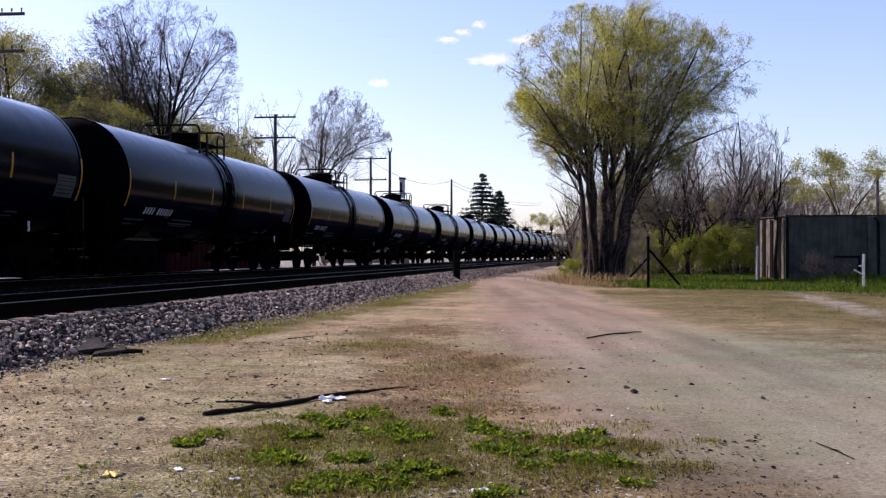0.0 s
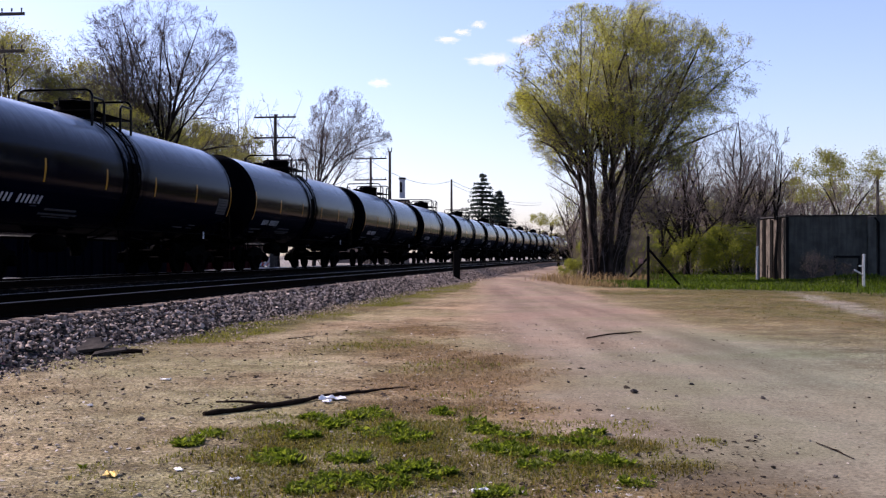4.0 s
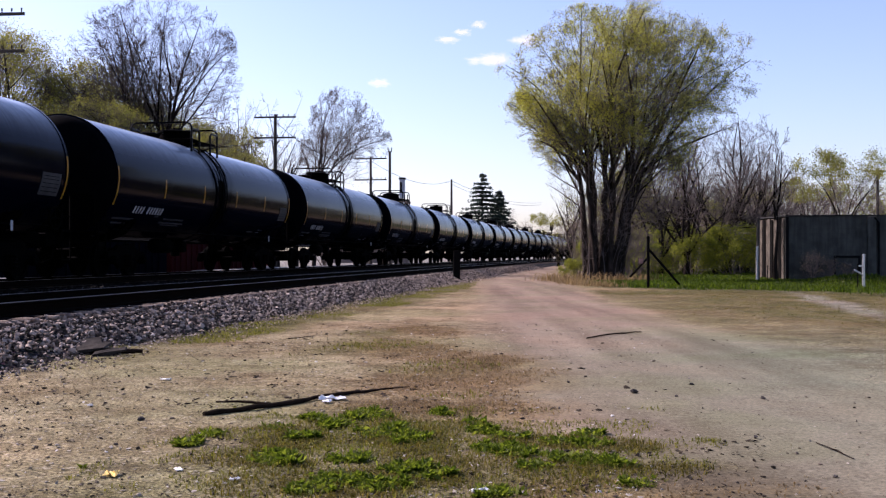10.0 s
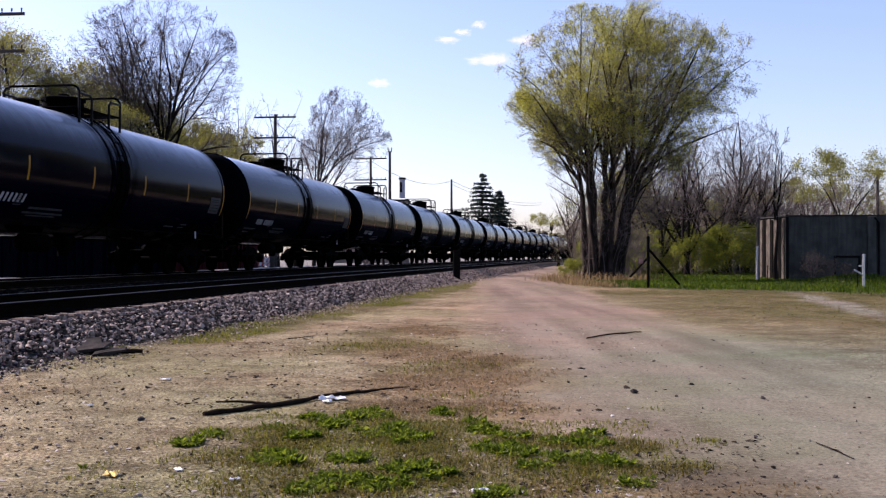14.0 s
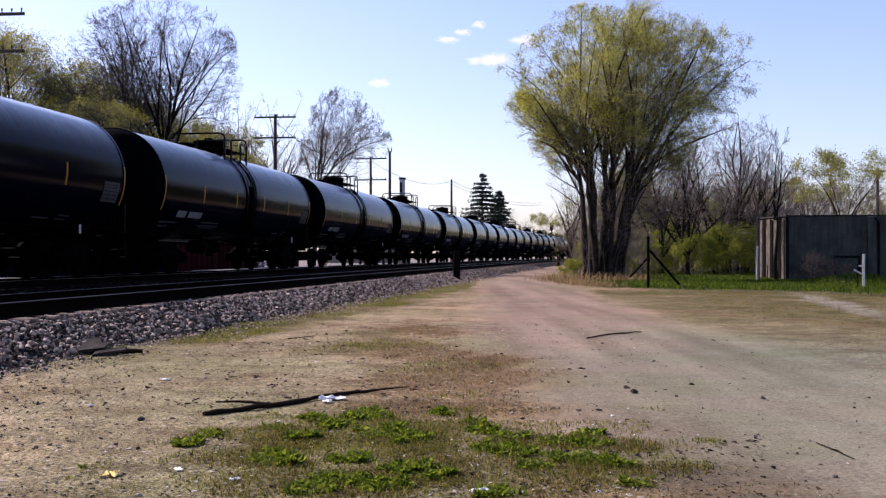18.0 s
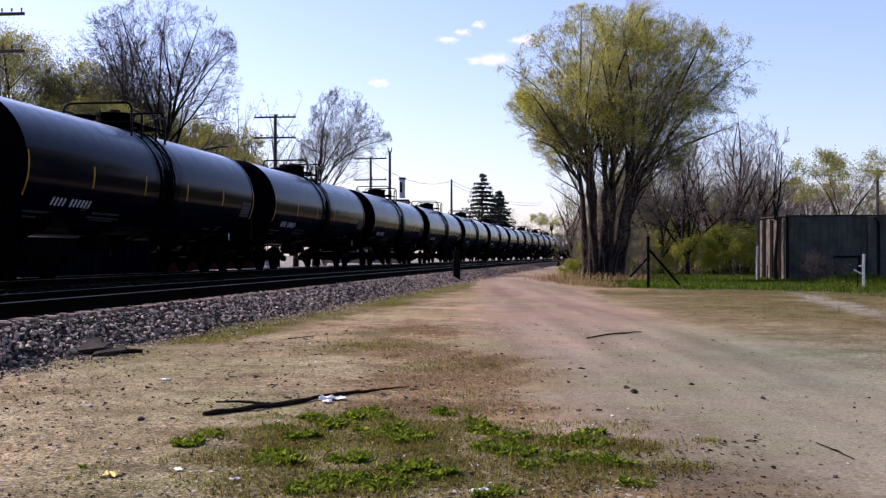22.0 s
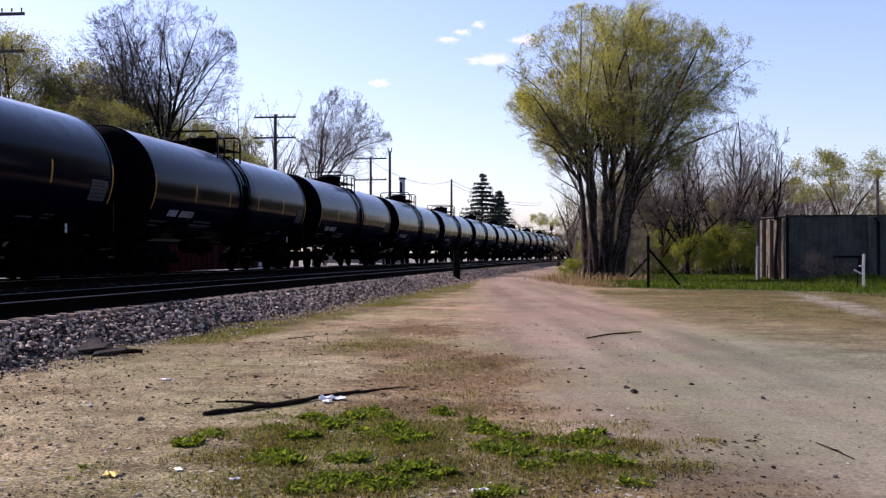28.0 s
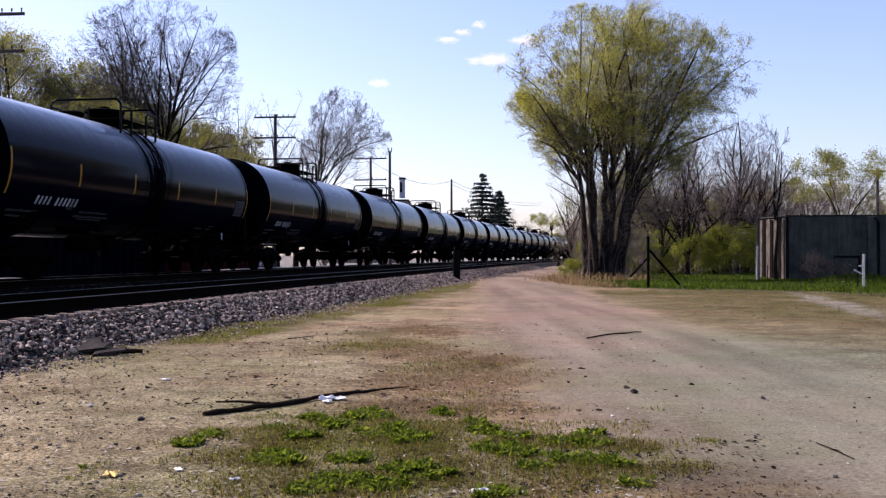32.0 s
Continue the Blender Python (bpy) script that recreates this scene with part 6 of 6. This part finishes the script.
make_clouds()


# ---- what lies and grows on the lot ----
def blades(name, places, h, w, material, rng, lean=0.5):
    """Grass blades at (x, y, z) as one mesh of bent slips."""
    p = np.asarray(places, float)
    n = len(p)
    a = rng.uniform(0, 2 * np.pi, n)
    d = np.stack([np.cos(a), np.sin(a), np.zeros(n)], -1)
    s = np.stack([-np.sin(a), np.cos(a), np.zeros(n)], -1)
    hh = h * rng.uniform(0.45, 1.35, (n, 1))
    ww = w * rng.uniform(0.7, 1.3, (n, 1))
    k = lean * rng.uniform(0.2, 1.5, (n, 1))
    upv = np.array([[0, 0, 1.0]])
    rise = np.clip(1.05 - 0.35 * k, 0.1, 1)
    mid = p + upv * hh * (0.25 + 0.4 * rise) * np.minimum(1, 2.5 * rise) + d * hh * k * 0.3
    tip = p + upv * hh * rise + d * hh * k
    v = np.stack([p - s * ww, p + s * ww, mid + s * ww * 0.8, mid - s * ww * 0.8, tip], 1).reshape(-1, 3)
    f = np.array([(0, 1, 2), (0, 2, 3), (3, 2, 4)])
    faces = (f[None] + 5 * np.arange(n)[:, None, None]).reshape(-1, 3)
    return arrays(name, v, faces, material)


def strew(rng, spots, count, power=1.0, rough=0.35, freq=1.3):
    """Places inside the spots, thinner towards their rims and patchy."""
    area = [a * b for _, _, a, b, _ in spots]
    out = []
    tries = 0
    while len(out) < count and tries < count * 14:
        tries += 1
        i = int(rng.choice(len(spots), p=np.array(area) / sum(area)))
        cx, cy, a, b, turn = spots[i]
        u, v = rng.uniform(-1.15, 1.15, 2)
        c, s = math.cos(radians(turn)), math.sin(radians(turn))
        x, y = cx + u * a * c - v * b * s, cy + u * a * s + v * b * c
        k = cover(x, y, spots) + rough * noise.noise((x * freq, y * freq, 2.0))
        if k > 0 and rng.uniform() < min(1.0, k * 2.2) ** power and (y < 14 or not on_lane(x, y)):
            out.append((x, y, level(x, y) - 0.004))
    return out


def stuff(name, mesh, label, category):
    return tagged(new(name, mesh), label, category, kind="stuff")


def make_cover():
    rng = np.random.default_rng(31)
    stuff("lawn_grass", blades("lawn_grass", strew(rng, LAWN_SPOTS[1:], 66000, 0.5, 0.1), 0.11, 0.016, LAWN, rng), "bright green spring grass of the lawn", "grass")
    stuff("dry_grass", blades("dry_grass", strew(rng, STRIPS, 40000, 1.0), 0.03, 0.006, STRAW_GREEN, rng, 2.6), "thin yellowed grass along the track and lane", "grass")
    verge = [(-2.6, 17.5, 6.5, 0.55, 80), (-0.9, 29.0, 14.0, 0.7, 81), (-1.05, 12.6, 1.0, 0.4, 60), (-0.7, 15.2, 0.8, 0.4, 40), (-3.9, 12.2, 1.6, 0.35, 75), (0.0, 10.4, 0.5, 0.5, 0), (0.1, 8.3, 0.35, 0.3, 0)]
    stuff("verge_grass", blades("verge_grass", strew(rng, verge, 10000, 0.9, 2.2, 0.7), 0.04, 0.005, OLIVE_BLADE, rng, 1.0), "low yellow-green grass along the foot of the ballast", "grass")
    mixed = [(-0.1, 5.9, 1.5, 1.6, 0), (-0.8, 6.5, 0.7, 0.6, 0)]
    stuff("olive_grass", blades("olive_grass", strew(rng, mixed, 13000, 0.8, 1.0, 3.0), 0.03, 0.003, OLIVE_BLADE, rng, 1.3), "fine yellow-green grass between the weeds", "grass")
    stuff("brown_grass", blades("brown_grass", strew(rng, BROWN_SPOTS, 22000, 1.0, 0.5), 0.03, 0.004, BROWN_BLADE, rng, 3.0), "flattened brown dead grass", "grass")
    thin = [(-2.6, 7.6, 3.2, 3.4, 20), (-3.2, 11.5, 2.2, 3.2, 0), (-0.3, 5.6, 2.4, 1.1, 0)]
    stuff("straw_litter", blades("straw_litter", strew(rng, thin, 24000, 0.8, 0.9, 1.7), 0.02, 0.003, STRAW, rng, 3.4), "sparse dead grass and straw litter", "grass")
    stuff("green_grass", blades("green_grass", strew(rng, GREEN_SPOTS, 15000, 0.8, 0.9, 2.6), 0.032, 0.0032, STRAW_GREEN, rng, 1.4), "low green grass on the lot", "grass")
    mat = [(x, y, z + 0.012) for x, y, z in strew(rng, CLUMP_SPOTS, 1300, 0.7, 0.6, 6.0)]
    stuff("weed_grass", blades("weed_grass", strew(rng, CLUMP_SPOTS, 9000, 0.7, 0.6, 6.0), 0.036, 0.003, WEED, rng, 1.2), "fine green grass in clumps on the lot", "grass")
    stuff("ground_weeds", leaves("ground_weeds", mat, 0.017, WEED, rng, 0.012, 3), "small green leaves of low creeping weeds", "weeds")
    tuft = [(x + rng.normal(0, 0.5), y + rng.normal(0, 0.35)) for x, y in [(4.9, 46.0), (5.4, 45.2), (6.0, 44.8), (6.6, 44.6), (7.6, 44.6), (8.3, 44.9), (5.0, 47.0)] for _ in range(110)]
    low = [(x + rng.normal(0, 0.3), y + rng.normal(0, 0.6)) for x, y in [(5.1, 44.5), (5.0, 43.0), (5.0, 41.5), (5.1, 40.0), (5.3, 38.6), (5.8, 38.0), (5.6, 42.5), (5.9, 40.5)] for _ in range(170)]
    stuff("low_dry_weeds", blades("low_dry_weeds", [(x, y, 0) for x, y in low], 0.2, 0.011, BROWN_BLADE, rng, 1.2), "low brown dead weeds where the lane meets the lawn", "weeds")
    stuff("tall_dry_weeds", blades("tall_dry_weeds", [(x, y, 0) for x, y in tuft], 0.4, 0.012, BROWN_BLADE, rng, 0.9), "tall straw-coloured dead weeds round the tree's foot", "weeds")


make_cover()


def weed_kind(rng, n, size):
    """A low rosette of lobed leaves on short stalks."""
    g = Geo()
    for i in range(n):
        a = 2.399 * i + rng.uniform(-0.4, 0.4)
        el = rng.uniform(0.25, 1.1)
        ln = size * rng.uniform(0.6, 1.2)
        w = ln * rng.uniform(0.12, 0.24)
        m = Matrix.Rotation(a, 4, "Z") @ Matrix.Rotation(-el, 4, "Y")
        vs = [(0, 0, 0), (ln * 0.35, w * 0.8, 0.01), (ln * 0.35, -w * 0.8, 0.01), (ln * 0.7, w, -0.004), (ln * 0.7, -w, -0.004), (ln * 0.55, 0, -0.012), (ln, 0, -ln * 0.16)]
        g.add(vs, [(0, 5, 1), (0, 2, 5), (1, 5, 3), (2, 4, 5), (3, 5, 6), (5, 4, 6)], m)
    return g.mesh("leaf_rosette", WEED)


def make_weeds():
    rng = np.random.default_rng(17)
    kinds = [weed_kind(rng, n, s) for n, s in ((18, 0.06), (24, 0.065), (16, 0.055), (30, 0.07))]
    places = [(-1.5, 6.17, 0.8), (-1.84, 5.5, 0.7)]
    for x, y, _ in strew(rng, CLUMP_SPOTS, 290, 0.7, 0.5, 6.0):
        places.append((x, y, rng.uniform(0.5, 1.05)))
    for x, y, k in places:
        w = thing("weed", pose(x, y, level(x, y), 0, 0, rng.uniform(0, 360)), "low green broad-leaved weed on the dirt", "weed", "weeds on the lot")
        ob = part("leaf_rosette", kinds[int(rng.integers(0, 4))], WEED, w)
        ob.scale = (k, k, k * rng.uniform(0.8, 1.2))


make_weeds()


def make_litter():
    rng = np.random.default_rng(23)
    # gravel strewn thinly over the whole lot
    pts = []
    for _ in range(9000):
        y = 4.3 + 20 * rng.uniform() ** 1.9
        x = rng.uniform(-0.46, 0.46) * y
        if cover(x, y, [(3.2, 14.0, 2.8, 12.0, 0)]) > 0 and rng.uniform() < 0.8:
            continue
        pts.append((x, y, level(x, y) + 0.002, 0.006 + 0.022 * rng.uniform() ** 4))
    stuff("gravel", rocks("gravel", pts, PEBBLE, rng, 0.6), "loose gravel strewn over the lot", "gravel")
    flakes = []
    for _ in range(17000):
        y = 4.3 + 14 * rng.uniform() ** 1.7
        x = rng.uniform(-0.46, 0.3) * y
        if noise.noise((x * 0.8, y * 0.8, 9.0)) + 1.1 * noise.noise((x * 2.6, y * 2.6, 4.0)) + 0.1 > rng.uniform(-0.3, 0.7) and not (on_lane(x, y) and y > 6.5 and rng.uniform() < 0.8):
            flakes.append((x, y, level(x, y) + 0.006, (0.008 + 0.042 * rng.uniform() ** 4) * min(1.0, 0.12 * y)))
    stuff("leaf_litter", rocks("leaf_litter", flakes, LITTER, rng, 0.22), "dark bits of dead leaf and bark on the dirt", "litter")
    chips = []
    for _ in range(5000):
        y = 4.3 + 12 * rng.uniform() ** 1.5
        x = rng.uniform(-0.46, 0.2) * y
        if noise.noise((x * 1.3, y * 1.3, 3.0)) > rng.uniform(-0.4, 0.5):
            chips.append((x, y, level(x, y) + 0.005, 0.006 + 0.026 * rng.uniform() ** 5))
    stuff("pale_chips", rocks("pale_chips", chips, CHIP, rng, 0.3), "pale bits of dry leaf and chipped stone on the dirt", "litter")
    # single stones
    for x, y, big in ((1.49, 8.38, 0.085), (-1.96, 6.98, 0.075), (1.84, 6.33, 0.06), (-2.98, 7.9, 0.06), (-2.43, 7.02, 0.05), (1.33, 10.1, 0.06), (1.06, 9.1, 0.05), (2.08, 9.0, 0.05),
                    (1.78, 8.2, 0.045), (-1.7, 6.0, 0.05), (2.43, 8.15, 0.05), (1.66, 5.4, 0.05), (1.9, 5.2, 0.04), (-0.42, 5.1, 0.06)):
        d = 0.62 * big
        st = tagged(new("stone", rocks("stone", [(0, 0, d * 0.22, d)], PEBBLE_DARK, rng, 0.8)), "dark loose stone on the dirt", "stone", "loose stones on the lot")
        st.matrix_basis = pose(x, y, level(x, y), 0, 0, 0)

    def stick(points, r, label, mat=STICK):
        pts, rad = [], []
        for (p, q), (ra, rb) in zip(zip(points, points[1:]), zip(r, r[1:])):
            for k in range(4):
                f = k / 4.0
                x, y, z = (u + (w - u) * f for u, w in zip(p, q))
                j = 0.35 * ra
                pts.append((x + rng.normal(0, j), y + rng.normal(0, j), level(x, y) + z + abs(rng.normal(0, j * 0.5))))
                rad.append((ra + (rb - ra) * f) * rng.uniform(0.78, 1.22))
        pts.append((points[-1][0], points[-1][1], level(points[-1][0], points[-1][1]) + points[-1][2]))
        rad.append(r[-1])
        s = thing("stick", Matrix(), label, "stick", "dead wood on the lot")
        part("wood", Geo().tube(pts, rad, 7), mat, s, smooth=True)
        return s
    b = stick([(-1.61, 7.2, 0.012), (-1.3, 7.53, 0.016), (-1.01, 7.91, 0.016), (-0.75, 8.37, 0.014), (-0.5, 8.62, 0.014), (-0.28, 8.84, 0.012)], [0.019, 0.021, 0.018, 0.014, 0.009, 0.004],
              "long dark dead branch on the dirt")
    part("side_twig", Geo().tube([(-1.63, 7.72, 0.03), (-1.47, 7.68, 0.04), (-1.24, 7.62, 0.03)], [0.006, 0.009, 0.011], 6), STICK, b)
    stick([(1.87, 13.98, 0.012), (2.3, 14.44, 0.016), (2.77, 14.98, 0.012)], [0.009, 0.013, 0.006], "thin dead stick on the lane")
    stick([(2.14, 6.16, 0.008), (2.16, 5.9, 0.012), (2.17, 5.68, 0.008)], [0.003, 0.0045, 0.003], "thin dead twig on the dirt")
    stick([(-2.0, 13.9, 0.01), (-1.7, 14.2, 0.014)], [0.007, 0.005], "short dead twig on the dirt")
    stick([(-4.2, 11.7, 0.03), (-3.5, 11.75, 0.03), (-3.3, 11.8, 0.02)], [0.03, 0.035, 0.02], "dead branch at the foot of the ballast")
    stick([(-4.95, 12.25, 0.04), (-4.3, 12.12, 0.05), (-3.62, 12.2, 0.015)], [0.012, 0.018, 0.008], "long grey dead branch at the foot of the ballast", POLE_WOOD)
    for x, y, z, a, sx, sy in ((-4.12, 12.1, 0.05, 20, 0.42, 0.24), (-3.95, 11.75, 0.035, -12, 0.5, 0.2), (-3.6, 11.55, 0.02, 5, 0.3, 0.1)):
        t = thing("tie_fragment", pose(x, y, level(x, y) + z + 0.02, 14, -9, a), "broken dark piece of railway tie", "wood scrap", "broken ties by the ballast")
        part("wood", Geo().plate([(-sx * 0.6, -0.01), (-sx * 0.5, 0.015), (-sx * 0.1, 0.022), (sx * 0.3, 0.018), (sx * 0.62, 0.012), (sx * 0.66, -0.004), (sx * 0.2, -0.02), (-sx * 0.3, -0.018)], -sy / 2, sy / 2), OLD_TIE, t)

    def scrap(name, x, y, size, mat, label, category, seed):
        r2 = np.random.default_rng(seed)
        n = 7
        P = [[(i / (n - 1) - 0.5, j / (n - 1) - 0.5) for i in range(n)] for j in range(n)]
        vs = [(size * (u + r2.normal(0, 0.04)), size * 0.6 * (v + r2.normal(0, 0.04)), 0.008 + size * 0.12 * abs(r2.normal(0, 0.7))) for row in P for u, v in row]
        fs = [(j * n + i, j * n + i + 1, (j + 1) * n + i + 1, (j + 1) * n + i) for j in range(n - 1) for i in range(n - 1)]
        s = thing(name, pose(x, y, level(x, y), 0, 0, r2.uniform(0, 360)), label, category, "litter on the lot")
        ob = part("sheet", Geo().add(vs, fs), mat, s)
        sol = ob.modifiers.new("thickness", "SOLIDIFY")
        sol.thickness = 0.004
    scrap("paper", -0.83, 8.02, 0.19, PAPER, "crumpled white paper by the branch", "paper", 1)
    scrap("paper", -0.85, 7.86, 0.1, PAPER, "small torn white paper scrap", "paper", 2)
    scrap("paper", 0.17, 4.93, 0.085, PAPER, "crumpled white paper in the weeds", "paper", 3)
    scrap("wrapper", -1.63, 5.28, 0.1, WRAPPER, "yellow and white food wrapper on the dirt", "wrapper", 4)
    scrap("paper", -1.34, 5.45, 0.06, PAPER, "dirty white paper scrap", "paper", 5)
    scrap("paper", -2.4, 9.3, 0.09, PAPER, "dirty pale paper scrap", "paper", 6)
    scrap("paper", -1.0, 5.15, 0.05, PAPER, "dirty white paper scrap", "paper", 7)


LITTER = stones("litter_bits", ((0.0, (0.008, 0.006, 0.005)), (0.5, (0.022, 0.016, 0.012)), (1.0, (0.07, 0.052, 0.036))))
CHIP = stones("pale_chips", ((0.0, (0.3, 0.27, 0.22)), (0.6, (0.5, 0.46, 0.4)), (1.0, (0.75, 0.72, 0.68))))
PEBBLE_DARK = stones("dark_stone", ((0.0, (0.03, 0.028, 0.026)), (0.5, (0.055, 0.05, 0.047)), (1.0, (0.09, 0.08, 0.075))))
make_litter()


# darker copy of the ties under the train, shade put into its colour
TIE_BLACK = plain("shade_black_tie", (0.003, 0.0025, 0.002), (0.008, 0.006, 0.005), 4.0, 0.95, 0.0, 0.6, 0.04)


# ---- ties of the nearer track, one by one ----
def make_ties():
    near = [o for o in bpy.data.objects if o.name.startswith("railway_track") and not o.parent][0]
    rng = random.Random(4)
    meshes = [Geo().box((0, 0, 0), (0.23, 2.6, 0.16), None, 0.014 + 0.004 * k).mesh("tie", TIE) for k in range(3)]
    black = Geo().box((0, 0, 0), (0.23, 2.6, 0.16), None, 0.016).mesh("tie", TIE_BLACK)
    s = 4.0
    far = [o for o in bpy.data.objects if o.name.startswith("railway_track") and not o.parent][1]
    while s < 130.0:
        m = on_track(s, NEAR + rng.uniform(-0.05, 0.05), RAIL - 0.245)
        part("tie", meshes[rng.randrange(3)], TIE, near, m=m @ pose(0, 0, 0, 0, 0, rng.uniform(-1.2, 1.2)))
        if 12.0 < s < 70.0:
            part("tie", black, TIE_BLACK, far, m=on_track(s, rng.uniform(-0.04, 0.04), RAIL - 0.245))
        s += 0.52


make_ties()

motions()
